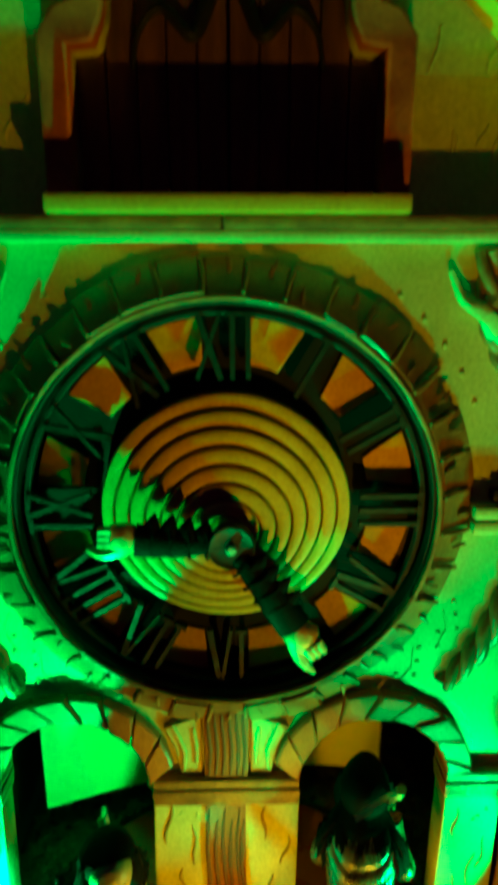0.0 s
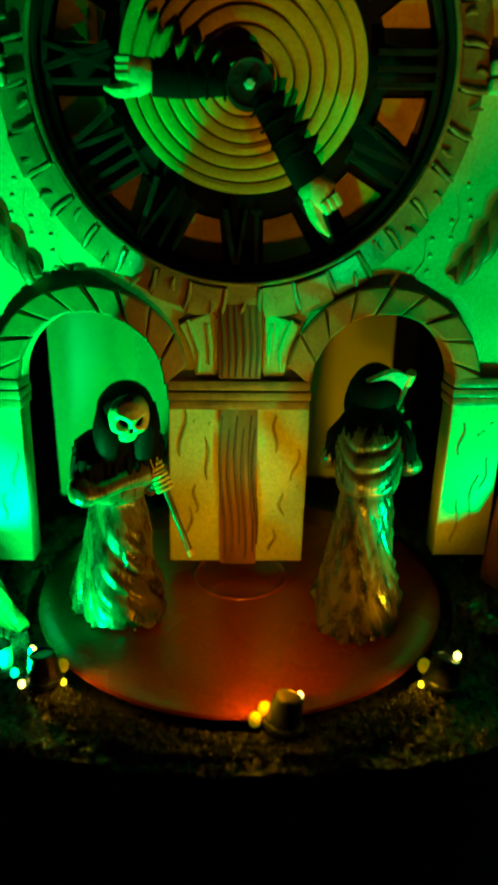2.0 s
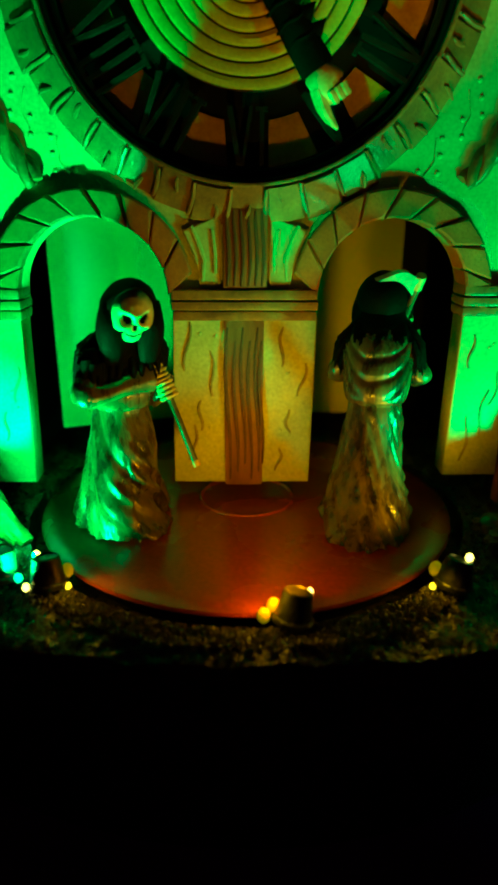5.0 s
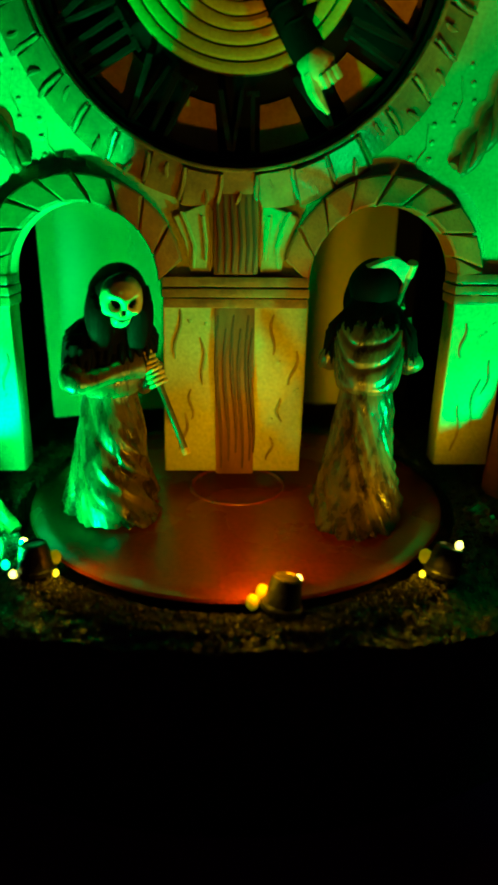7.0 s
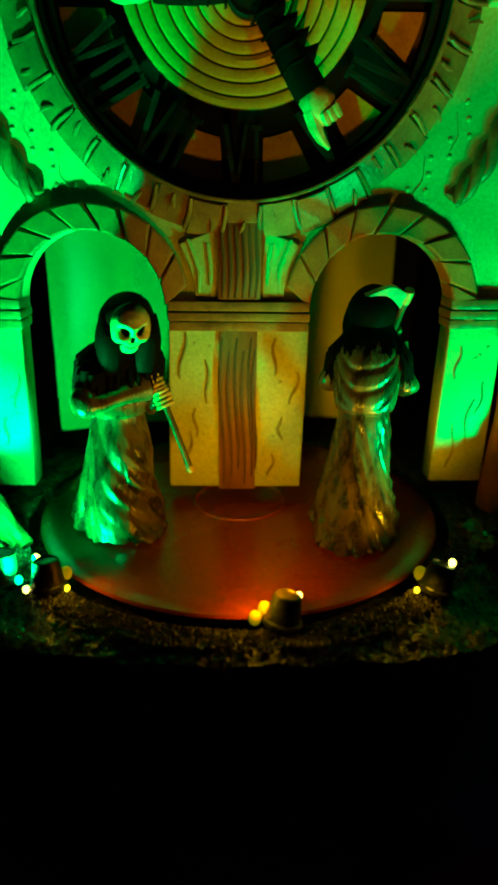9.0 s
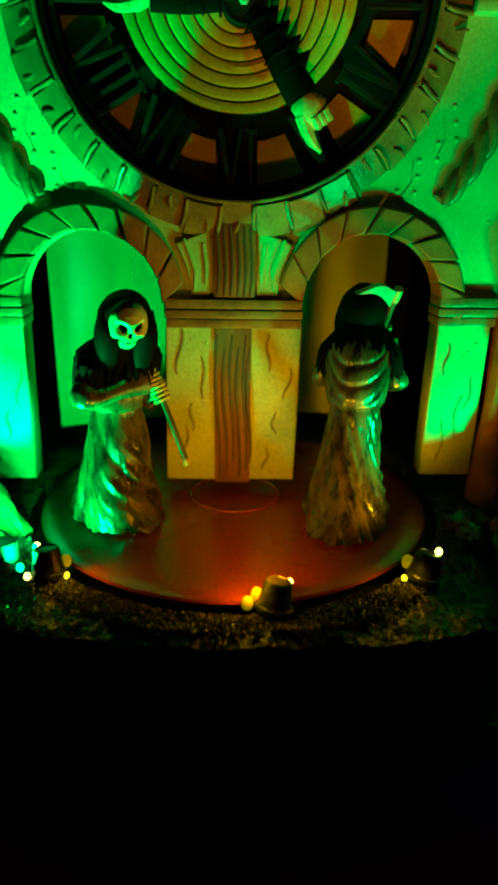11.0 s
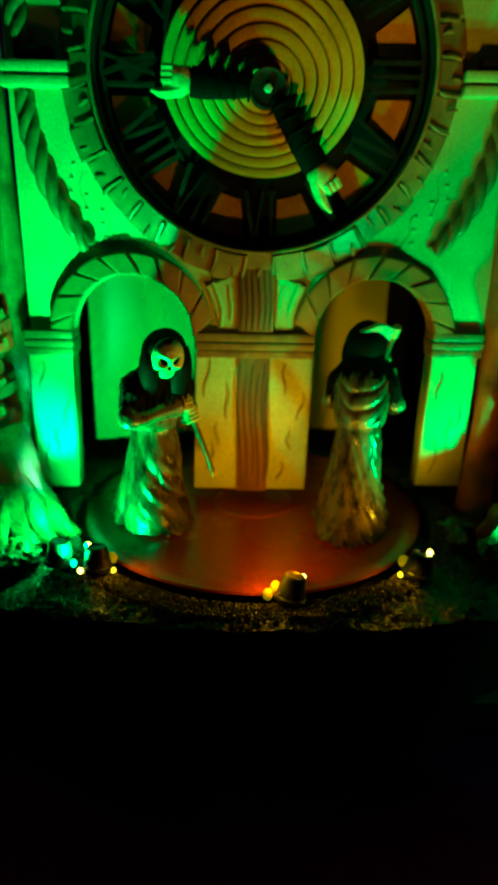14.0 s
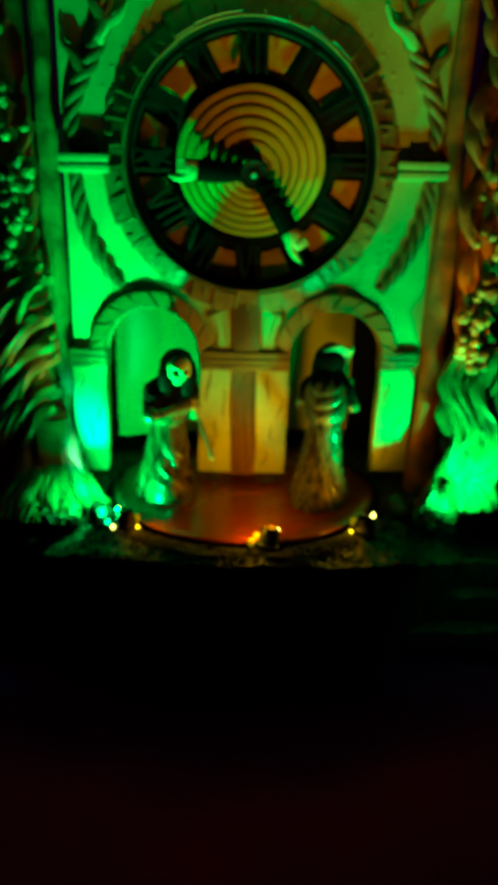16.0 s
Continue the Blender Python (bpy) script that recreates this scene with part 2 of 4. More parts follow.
box(bm, -HALF + 0.004, HALF - 0.004, 0.155, 0.16, 0.0, 0.331)
tagged(mesh("wall_north", bm, BLACK, smooth=False), "added back wall of the clock house, black for the unlit inside", "wall", "", "structure")
bm = bmesh.new()
box(bm, -HALF + 0.004, HALF - 0.004, 0.012, 0.155, 0.142, 0.146)
tagged(mesh("ceiling", bm, BLACK, smooth=False), "added ceiling over the turntable, black for the unlit inside", "ceiling", "", "structure")

# curved screen behind the turntable
bm = bmesh.new()
line = curve_pts([(-0.109, 0.071, 0), (-0.060, 0.088, 0), (0.0, 0.099, 0), (0.050, 0.102, 0), (0.090, 0.097, 0)], 10)
prof = []
for i, p in enumerate(line):
    d = (line[min(i + 1, len(line) - 1)] - line[max(i - 1, 0)]).normalized()
    out = Vector((-d.y, d.x, 0)) * 0.0025
    prof.append([bm.verts.new((q.x, q.y, z)) for q, z in ((p, 0.0145), (p + out, 0.0145), (p + out, 0.142), (p, 0.142))])
for a, b in zip(prof, prof[1:]):
    for k in range(4):
        bm.faces.new((a[k], a[(k + 1) % 4], b[(k + 1) % 4], b[k]))
bm.faces.new(prof[0]), bm.faces.new(prof[-1][::-1])
tagged(mesh("back_screen", bm, WHITE), "pale curved plastic screen behind the turntable", "screen")

# ground of the model

def ground_mesh():
    bm = bmesh.new()
    nx, ny = 460, 300
    grid = {}
    for i in range(nx + 1):
        for j in range(ny + 1):
            x, y = -0.21 + 0.42 * i / nx, -0.125 + 0.295 * j / ny
            edge = min(-0.050, -0.119 + 2.35 * x * x)
            y = max(y, edge - 0.001)
            z = 0.0017 * abs(noise.noise(Vector((x, y, 0)) * 260)) + 0.0009 * noise.noise(Vector((x, y, 7)) * 520) + 0.0016 * noise.noise(Vector((x, y, 3)) * 110)
            d = math.hypot(x - TX, y - TY)
            z -= 0.5 * max(0.0, d - 0.111 - 0.006 * noise.noise(Vector((x, y, 5)) * 70)) * (y < -0.03)
            if d < TR + 0.0052:
                z = -0.012
            grid[i, j] = bm.verts.new((x, y, z))
    for i in range(nx):
        for j in range(ny):
            q = (grid[i, j], grid[i + 1, j], grid[i + 1, j + 1], grid[i, j + 1])
            if len({v.co.to_tuple(5) for v in q}) == 4:
                bm.faces.new(q)
    for i in range(nx):
        a, b = grid[i, 0], grid[i + 1, 0]
        c, d = bm.verts.new(b.co + Vector((0, 0.004, -0.092))), bm.verts.new(a.co + Vector((0, 0.004, -0.092)))
        bm.faces.new((a, b, c, d))
    bmesh.ops.remove_doubles(bm, verts=bm.verts[:], dist=0.00005)
    return bm


tagged(mesh("ground", ground_mesh(), GRIT), "black gritty resin ground of the model", "ground", "", "structure")
bm = bmesh.new()
box(bm, -1.5, 1.5, -1.5, 1.5, -0.10, -0.09)
tagged(mesh("floor", bm, FLOOR, smooth=False), "dark floor under the model, purple tint for the dim haze", "floor", "", "structure")

steps = empty("steps", 0.145, -0.05, -0.05, "dark worn ledges stepping down at the corner of the base", "steps", "", "structure")
for k, (y, z) in enumerate(((-0.067, -0.026), (-0.078, -0.046), (-0.090, -0.066))):
    bm = box(bmesh.new(), -0.058 - 0.006 * k, 0.065, y + 0.05, 0.06, z + 0.05 - 0.018, z + 0.05, 0.002)
    bmesh.ops.subdivide_edges(bm, edges=[e for e in bm.edges if e.calc_length() > 0.03], cuts=14)
    for v in bm.verts:
        v.co += Vector((0, 0.002, 0.0012)) * noise.noise(v.co * 60)
    part("tread", bm, STEP, steps)

# ---- turntable ----
turntable = empty("turntable", TX, TY, 0, "glossy red-brown round turntable under the figures", "turntable")
bm = lathe(bmesh.new(), [(0.02, 0.0), (TR - 0.003, 0.0002), (TR - 0.0006, 0.0008), (TR, 0.0018), (TR - 0.0006, 0.0028), (TR - 0.0030, 0.0036), (TR - 0.007, TZ), (0.06, TZ + 0.0002), (0.0235, TZ)], 128)
part("platter", bm, RED, turntable)
part("drum", lathe(bmesh.new(), [(0.085, -0.0125), (0.085, 0.0001)], 96), BLACK, turntable, "black drum under the platter")
bm = lathe(bmesh.new(), [(0.0235, TZ - 0.001), (0.0232, TZ + 0.0006), (0.0226, TZ + 0.0009), (0.0219, TZ + 0.0005), (0.0205, TZ - 0.001), (0.004, TZ - 0.001)], 64)
part("inner_rim", bm, RED, turntable)

# ---- pillars and capitals ----


def pillar(name, x0, x1, x0b, x1b, label, up=0.0):
    """A tapered pier: x0, x1 at the top, x0b, x1b at the foot."""
    p = plate(name, [[(x0b, FOOT + 1.4 * up), (x1b, FOOT + 1.4 * up), (x1, CAPZ + 0.001 + up), (x0, CAPZ + 0.001 + up)]], -0.003, 0.014, CREAM, 0.0009)
    return tagged(p, label, "pillar", "pillars of the arches", "")


pillar_left = pillar("pillar", -0.1265, -0.1025, -0.1275, -0.104, "cream painted pillar with scratched grain beside the arch")
pillar_mid = pillar("pillar", -0.0355, 0.0295, -0.037, 0.028, "wide cream pillar with brown plank between the arches")
pillar_right = pillar("pillar", 0.0945, 0.120, 0.0935, 0.1195, "cream painted pillar with scratched grain beside the arch", 0.0024)


def capital(x0, x1, up=0.0):
    c = empty("capital", (x0 + x1) / 2, 0, CAPZ + up, "brown banded capital on top of the pillar", "capital", "capitals")
    for k, (z0, z1, y) in enumerate(((0.0, 0.0042, -0.0055), (0.0047, 0.0086, -0.0068), (0.0091, 0.0135, -0.0060))):
        w = (x1 - x0) / 2 + 0.0004 * (k == 1)
        part("band", box(bmesh.new(), -w, w, y, 0.011, z0, z1, 0.0009), STONE, c)
    return c


capital(-0.1272, -0.1012), capital(-0.0350, 0.0288), capital(0.0932, 0.1212, 0.0020)


def wavy(x0, z0, x1, z1, amp, seed, n=10):
    rng = random.Random(seed)
    ph = rng.uniform(0, 6)
    return [(x0 + (x1 - x0) * k / n + amp * math.sin(ph + 5.5 * k / n), z0 + (z1 - z0) * k / n) for k in range(n + 1)]


def scratch(parent, line, y, r=0.0008, mat=None, name="scratch"):
    bm = tube(bmesh.new(), [(x, y, z) for x, z in line], [r * (0.5 + 0.5 * math.sin(math.pi * (k + 0.5) / len(line))) for k in range(len(line))], 6)
    return part(name, bm, mat or CREAM, parent)


def rivet(parent, x, z, y, r=0.0013):
    bm = bmesh.new()
    blob(bm, (x, y, z), (r, r * 0.7, r), sub=1)
    return part("rivet", bm, CREAM, parent)


rng = random.Random(3)
for p, x0, x1 in ((pillar_left, -0.124, -0.106), (pillar_right, 0.097, 0.117), (pillar_mid, -0.033, -0.014), (pillar_mid, 0.010, 0.026)):
    for k in range(4):
        xx, zz = x0 + (x1 - x0) * (0.2 + 0.6 * (k % 3) / 2) + rng.uniform(-0.001, 0.001), 0.020 + 0.016 * k + rng.uniform(-0.003, 0.003)
        scratch(p, wavy(xx, zz, xx + rng.uniform(-0.002, 0.003), zz + rng.uniform(0.011, 0.024), 0.0012, rng.random()), -0.0031, 0.0008, WASH)
    for k in range(4):
        rivet(p, rng.uniform(x0, x1), rng.uniform(0.018, 0.084), -0.003, 0.0011)

# brown plank down the middle pillar, with raised grain
plank = part("plank", box(bmesh.new(), -0.0125, 0.0055, -0.0042, 0.0, FOOT - 0.001, CAPZ, 0.0008), WOOD, pillar_mid, "brown wood-grained plank")
for k, x in enumerate((-0.0108, -0.0072, -0.0038, -0.0006, 0.0028, 0.0046)):
    scratch(plank, wavy(x, FOOT + 0.002 + 0.004 * (k % 3), x, CAPZ - 0.003 - 0.006 * (k % 2), 0.0011, 1, 16), -0.0042, 0.0009, DEEPWOOD, "grain")

# keystone panel above the middle capital
keystone = empty("keystone_panel", -0.003, 0, 0.104, "grained keystone panel under the dial", "panel")
part("plank", box(bmesh.new(), -0.0095, 0.0095, -0.0045, 0.002, 0, 0.034, 0.0008), WOOD, keystone, "brown wood-grained plank")
for k, x in enumerate((-0.0075, -0.0045, -0.0015, 0.0018, 0.0048, 0.0076)):
    scratch(keystone, wavy(x, 0.001, x, 0.032, 0.0005, 2, 12), -0.0045, 0.0008, DEEPWOOD, "grain")
for s in (-1, 1):
    fl = [(s * 0.0105, 0.0), (s * 0.020, 0.0), (s * 0.0205, 0.006), (s * 0.0225, 0.014), (s * 0.027, 0.024), (s * 0.0105, 0.030)]
    plate("flare", [fl if s > 0 else fl[::-1]], -0.0025, 0.005, CREAM, 0.0008, keystone)
    scratch(keystone, [(s * 0.0185, 0.003), (s * 0.0178, 0.012), (s * 0.0205, 0.020), (s * 0.023, 0.026)], -0.0027, 0.0011, CREAM)
    scratch(keystone, [(s * 0.0130, 0.006), (s * 0.0128, 0.014), (s * 0.0142, 0.024)], -0.0027, 0.0010, CREAM)

# ---- rivets and scratches on the wall ----
for sx in (-1, 1):
    for k in range(13):
        t = k / 12
        a = radians(204 + 34 * t) if sx < 0 else radians(-24 - 34 * t)
        rr = R_OUT + 0.006 + 0.008 * ((k * 7) % 5) / 4
        rivet(wall_front, DX + rr * math.cos(a), DZ + rr * math.sin(a), 0.0)
    for k in range(3):
        a = radians(207 + 12 * k) if sx < 0 else radians(-27 - 12 * k)
        b = a + (0.13 if sx < 0 else -0.13)
        scratch(wall_front, [(DX + (R_OUT + 0.004) * math.cos(a), DZ + (R_OUT + 0.004) * math.sin(a)),
                             (DX + (R_OUT + 0.010) * math.cos((a + b) / 2), DZ + (R_OUT + 0.010) * math.sin((a + b) / 2)),
                             (DX + (R_OUT + 0.011) * math.cos(b), DZ + (R_OUT + 0.011) * math.sin(b))], 0.0, 0.0006)
    for k in range(6):
        rivet(wall_front, sx * (0.113 + 0.004 * (k % 3)), 0.112 + 0.009 * k, 0.0, 0.0009)
    for k in range(5):
        a = radians(90 - sx * (38 + 7 * k))
        rivet(wall_front, DX + (R_OUT + 0.007) * math.cos(a), DZ + (R_OUT + 0.007) * math.sin(a), 0.0)

# ---- ropes and branches flanking the dial ----


def rope(ctrl, r, label, turns=2.2, hand=1):
    """Three strands wound round a curve."""
    pts = curve_pts(ctrl, 14)
    m = len(pts) - 1
    top = empty("rope_moulding", *ctrl[0], label, "moulding", "rope mouldings")
    o = Vector(ctrl[0])
    for s in range(3):
        line = []
        for i, p in enumerate(pts):
            d = (pts[min(i + 1, m)] - pts[max(i - 1, 0)]).normalized()
            side = d.cross(Vector((0, 1, 0))).normalized()
            a = hand * 2 * math.pi * turns * i / m + s * 2.094
            line.append(p - o + side * r * 0.62 * math.cos(a) + Vector((0, 1, 0)) * r * 0.45 * math.sin(a))
        part("strand", tube(bmesh.new(), line, [r * (0.45 + 0.25 * math.sin(math.pi * (i + 2) / (m + 4))) for i in range(m + 1)], 10), STONE, top)
    return top


def stub(parent, ctrl, r, mat):
    o = parent.location
    pts = curve_pts([Vector(p) - o for p in ctrl], 7)
    part("stub", tube(bmesh.new(), pts, [r * (1 - 0.75 * i / (len(pts) - 1)) for i in range(len(pts))], 9, 0, 0.8, 0.4, 0.10), mat, parent)


for sx in (-1, 1):
    rope([(sx * 0.090, -0.001, 0.147), (sx * 0.101, -0.001, 0.162), (sx * 0.110, -0.001, 0.180), (sx * 0.1155, -0.001, 0.200), (sx * 0.117, -0.001, 0.218)], 0.0045,
         "brown twisted rope moulding rising beside the dial", 2.3, sx)
    upper_rope = rope([(sx * 0.1165, -0.001, 0.236), (sx * 0.1175, -0.001, 0.252), (sx * 0.112, -0.001, 0.270), (sx * 0.103, -0.001, 0.286), (sx * 0.0955, -0.001, 0.302), (sx * 0.092, -0.001, 0.325)], 0.0045,
                      "brown twisted rope moulding with forked stubs above the strap", 2.7, sx)
    stub(upper_rope, [(sx * 0.109, -0.003, 0.277), (sx * 0.113, -0.004, 0.286), (sx * 0.1195, -0.003, 0.293), (sx * 0.1200, -0.002, 0.302)], 0.0040, STONE)
    stub(upper_rope, [(sx * 0.099, -0.003, 0.294), (sx * 0.092, -0.004, 0.303), (sx * 0.084, -0.003, 0.308), (sx * 0.079, -0.002, 0.318)], 0.0044, CREAM)
    stub(upper_rope, [(sx * 0.094, -0.003, 0.306), (sx * 0.101, -0.004, 0.316), (sx * 0.108, -0.002, 0.322)], 0.0040, STONE)
    strap = empty("strap", sx * 0.110, 0, 0.219, "pair of cream bars strapping the dial to the wall edge", "strap", "dial straps")
    for z in (0.0, 0.0062):
        part("bar", box(bmesh.new(), -0.0165, 0.0165, -0.0085, 0.0, z, z + 0.0048, 0.0012), CREAM, strap)
    # Dark box stands in for the shaded hole above the bars.
    part("notch_stand_in", box(bmesh.new(), -0.009, 0.009, -0.006, 0.0, 0.0125, 0.017, 0.001), DARK, strap)

# ---- the dial ----
dial = empty("clock_dial", DX, 0, DZ, "open iron numeral dial round an amber-backed log slice", "clock dial")
# dark well and the amber panel behind the numerals
bm = bmesh.new()
for r0, r1, y0, y1 in ((R_IN - 0.0002, R_IN + 0.002, -0.001, 0.022),):
    n = 96
    rings = [[bm.verts.new((r * math.cos(2 * math.pi * k / n), y, r * math.sin(2 * math.pi * k / n))) for k in range(n)] for r, y in ((r0, y0), (r0, y1), (r1, y1), (r1, y0))]
    for a, b in zip(rings, rings[1:] + rings[:1]):
        for k in range(n):
            bm.faces.new((a[k], a[(k + 1) % n], b[(k + 1) % n], b[k]))
part("well", bm, DARK, dial)
plate("back_panel", [circle(0, 0, R_IN + 0.001)], 0.0052, 0.003, BLACK, 0.0, dial, "black backing plate")
for h in range(12):
    a = 75 - 30 * h
    rag = random.Random(h)
    o0, o1, i0, i1 = 8.0 + rag.uniform(-1, 1), 8.0 + rag.uniform(-1, 1), 5.6 + rag.uniform(-1, 1), 5.6 + rag.uniform(-1, 1)
    line = circle(0, 0, 0.0748, 7, a - o0, a + o1) + circle(0, 0, 0.0568, 5, a + i1, a - i0)
    plate("window", [line], 0.0040, 0.0022, AMBER, 0.0004, dial, "amber painted window between the numerals")
plate("rim", [circle(0, 0, R_IN + 0.0026), circle(0, 0, R_IN + 0.0008)], -0.0098, 0.0026, STONE, 0.0006, dial, "thin raised brown rim")
plate("inner_rim", [circle(0, 0, R_IN + 0.0012), circle(0, 0, R_IN - 0.0006)], -0.0070, 0.0125, DARK, 0.0005, dial, "dark iron rim")
plate("outer_band", [circle(0, 0, R_IN - 0.002), circle(0, 0, R_IN - 0.0045)], -0.003, 0.004, DARK, 0.0006, dial, "iron band carrying the numerals")

NUMERALS = ("XII", "I", "II", "III", "IV", "V", "VI", "VII", "VIII", "IX", "X", "XI")


def bar(bm, s0, r0, s1, r1, w, y0, y1):
    d = Vector((s1 - s0, 0, r1 - r0))
    nrm = Vector((d.z, 0, -d.x)).normalized() * w / 2
    a, b = Vector((s0, 0, r0)), Vector((s1, 0, r1))
    lo, hi = [], []
    for p in (a + nrm, b + nrm, b - nrm, a - nrm):
        lo.append(bm.verts.new((p.x, y0, p.z)))
        hi.append(bm.verts.new((p.x, y1, p.z)))
    bm.faces.new(lo), bm.faces.new(hi[::-1])
    for k in range(4):
        bm.faces.new((lo[k], lo[(k + 1) % 4], hi[(k + 1) % 4], hi[k]))


def numeral(text):
    bm = bmesh.new()
    lo, hi = 0.0520, 0.0765
    widths = {"I": 0.0058, "V": 0.0115, "X": 0.0115}
    x = -sum(widths[c] for c in text) / 2
    for c in text:
        w = widths[c]
        a, b = x + 0.0014, x + w - 0.0014
        if c == "I":
            bar(bm, x + w / 2, lo, x + w / 2, hi, 0.0018, -0.0035, 0.0)
            bar(bm, x + 0.0004, hi - 0.001, x + w - 0.0004, hi - 0.001, 0.0016, -0.0036, -0.0001)
        elif c == "V":
            bar(bm, a, hi, x + w / 2 - 0.0003, lo, 0.0022, -0.0035, 0.0)
            bar(bm, b, hi, x + w / 2 + 0.0003, lo, 0.0015, -0.0037, -0.0002)
        else:
            bar(bm, a, hi, b, lo, 0.0022, -0.0035, 0.0)
            bar(bm, b, hi, a, lo, 0.0015, -0.0037, -0.0002)
        x += w
    return bm


for h, text in enumerate(NUMERALS):
    ob = part("numeral", numeral(text), DARK, dial, "dark iron Roman numeral", False)
    a = -2 * math.pi * h / 12
    if 4 <= h <= 8:      # these stand upright seen from the foot of the dial
        ob.matrix_local = Matrix.Rotation(-a, 4, "Y") @ Matrix.Translation((0, 0, 0.1285)) @ Matrix.Rotation(math.pi, 4, "Y")
    else:
        ob.matrix_local = Matrix.Rotation(-a, 4, "Y")

# log slice: rings round a pith that sits below the middle
bm = bmesh.new()
N, PITH = 96, -0.0085
prof = []
rings_r = [0.0070, 0.0130, 0.0190, 0.0250, 0.0310, 0.0370, 0.0430, R_DISC]
for i, r in enumerate(rings_r):
    r0 = rings_r[i - 1] if i else 0.0
    y = -0.0105 + 0.0088 * (r / R_DISC) ** 2
    prof += [(r0 + 0.0003, y + 0.0016, 1), (r0 + 0.0010, y + 0.0002, 0), ((r0 + r) / 2, y - 0.0003, 0), (r - 0.0008, y + 0.0003, 0), (r - 0.0001, y + 0.0018, 1)]
prof += [(R_DISC - 0.0002, 0.006, 1)]
ringv = []
for r, y, s in prof:
    cz = PITH * (1 - r / R_DISC)
    ring = []
    for k in range(N):
        a = 2 * math.pi * k / N
        wob = 1 + 0.018 * noise.noise(Vector((math.cos(a) * 1.3, math.sin(a) * 1.3, r * 60)))
        ring.append(bm.verts.new((r * wob * math.cos(a), y, cz + 0.0005 + 0.945 * r * wob * math.sin(a))))
    ringv.append((ring, s))
for (a, sa), (b, sb) in zip(ringv, ringv[1:]):
    for k in range(N):
        bm.faces.new((a[k], a[(k + 1) % N], b[(k + 1) % N], b[k])).material_index = 1 if sa and sb else 0
bm.faces.new(ringv[-1][0]), bm.faces.new(ringv[0][0])
part("log_slice", bm, [DISC, GROOVE], dial, "ochre wooden log slice with growth rings")

# hub and the two arm-shaped pointers
HUBZ = 0.2188 - DZ
bm = lathe(bmesh.new(), [(0.0088, 0.0), (0.0090, 0.0045), (0.0082, 0.0062), (0.0070, 0.0056), (0.0030, 0.0058)], 40)
bm.transform(Matrix.Translation((0.002, -0.0130, HUBZ)) @ Matrix.Rotation(math.pi / 2, 4, "X"))
hub = part("hub", bm, DARK, dial, "round dark iron hub")
bm = lathe(bmesh.new(), [(0.0022, 0.0), (0.0022, 0.0012), (0.0014, 0.0022)], 6)
bm.transform(Matrix.Translation((0.002, -0.0185, HUBZ)) @ Matrix.Rotation(math.pi / 2, 4, "X"))
part("nut", bm, STEEL, hub, "small bright nut")
bm = lathe(bmesh.new(), [(0.003, 0.0), (0.003, 0.012)], 16)
bm.transform(Matrix.Translation((0.002, -0.006, HUBZ)) @ Matrix.Rotation(math.pi / 2, 4, "X"))
part("axle", bm, DARK, hub)


def pointer(name, length, angle, y, flip, label):
    """A ragged sleeve ending in a fist with one finger stretched out; lies along +x, then turned in the dial's plane."""
    top = part(name, tube(bmesh.new(), [(0.005, 0, 0), (0.012, 0, 0.0003), (0.020, 0, 0.0006), (0.028, 0, 0.0004), (length * 0.66, 0, 0)], [0.0036, 0.0046, 0.0056, 0.0064, 0.0068], 14, 0, 0.55), CAPE, dial, label)
    for k, (x, hgt) in enumerate(((0.010, 0.005), (0.0165, 0.006), (0.023, 0.007), (0.0295, 0.007))):
        bm = tube(bmesh.new(), [(x, 0.0, flip * 0.0020), (x + 0.0004, -0.0004, flip * (0.0045 + 0.3 * hgt)), (x - 0.0008, -0.0002, flip * (0.0050 + 0.95 * hgt))], [0.0046, 0.0030, 0.0002], 8, 0, 0.6)
        part("tatter", bm, CAPE, top)
    for k in range(4):
        x = 0.009 + 0.0068 * k
        bm = bmesh.new()
        tube(bm, [(x + 0.0004 * math.sin(i), -0.0030 * math.cos(radians(i * 15 - 90)) - 0.0004, 0.0058 * math.sin(radians(i * 15 - 90))) for i in range(13)], 0.0006, 6)
        part("fold", bm, CAPE, top)
    fist = bmesh.new()
    x = length * 0.70
    blob(fist, (x + 0.003, 0, 0), (0.0080, 0.0042, 0.0068), 0, 0.2, 5)
    fist_ob = part("fist", fist, BONE, top, "pale bony fist")
    part("finger", tube(bmesh.new(), [(x + 0.003, -0.0006, -flip * 0.0040), (x + 0.009, -0.0008, -flip * 0.0056), (length * 0.92, -0.0004, -flip * 0.0058), (length, 0, -flip * 0.0050)], [0.0030, 0.0027, 0.0021, 0.0007], 8), BONE, fist_ob)
    for k in range(3):
        part("knuckle", tube(bmesh.new(), [(x + 0.0065, -0.0030, flip * (-0.0008 + 0.0026 * k)), (x + 0.0105, -0.0032, flip * (-0.0010 + 0.0026 * k)), (x + 0.0095, -0.0008, flip * (-0.0012 + 0.0026 * k))], [0.0017, 0.0016, 0.0012], 7), BONE, fist_ob)
    top.matrix_local = Matrix.Translation((0.002, y, HUBZ)) @ Matrix.Rotation(-radians(angle), 4, "Y")
    return top


pointer("minute_pointer", 0.054, 176, -0.0152, -1, "black ragged sleeve arm pointing with a bony finger")
pointer("hour_pointer", 0.062, -54, -0.0180, 1, "black ragged sleeve arm pointing with a bony finger")

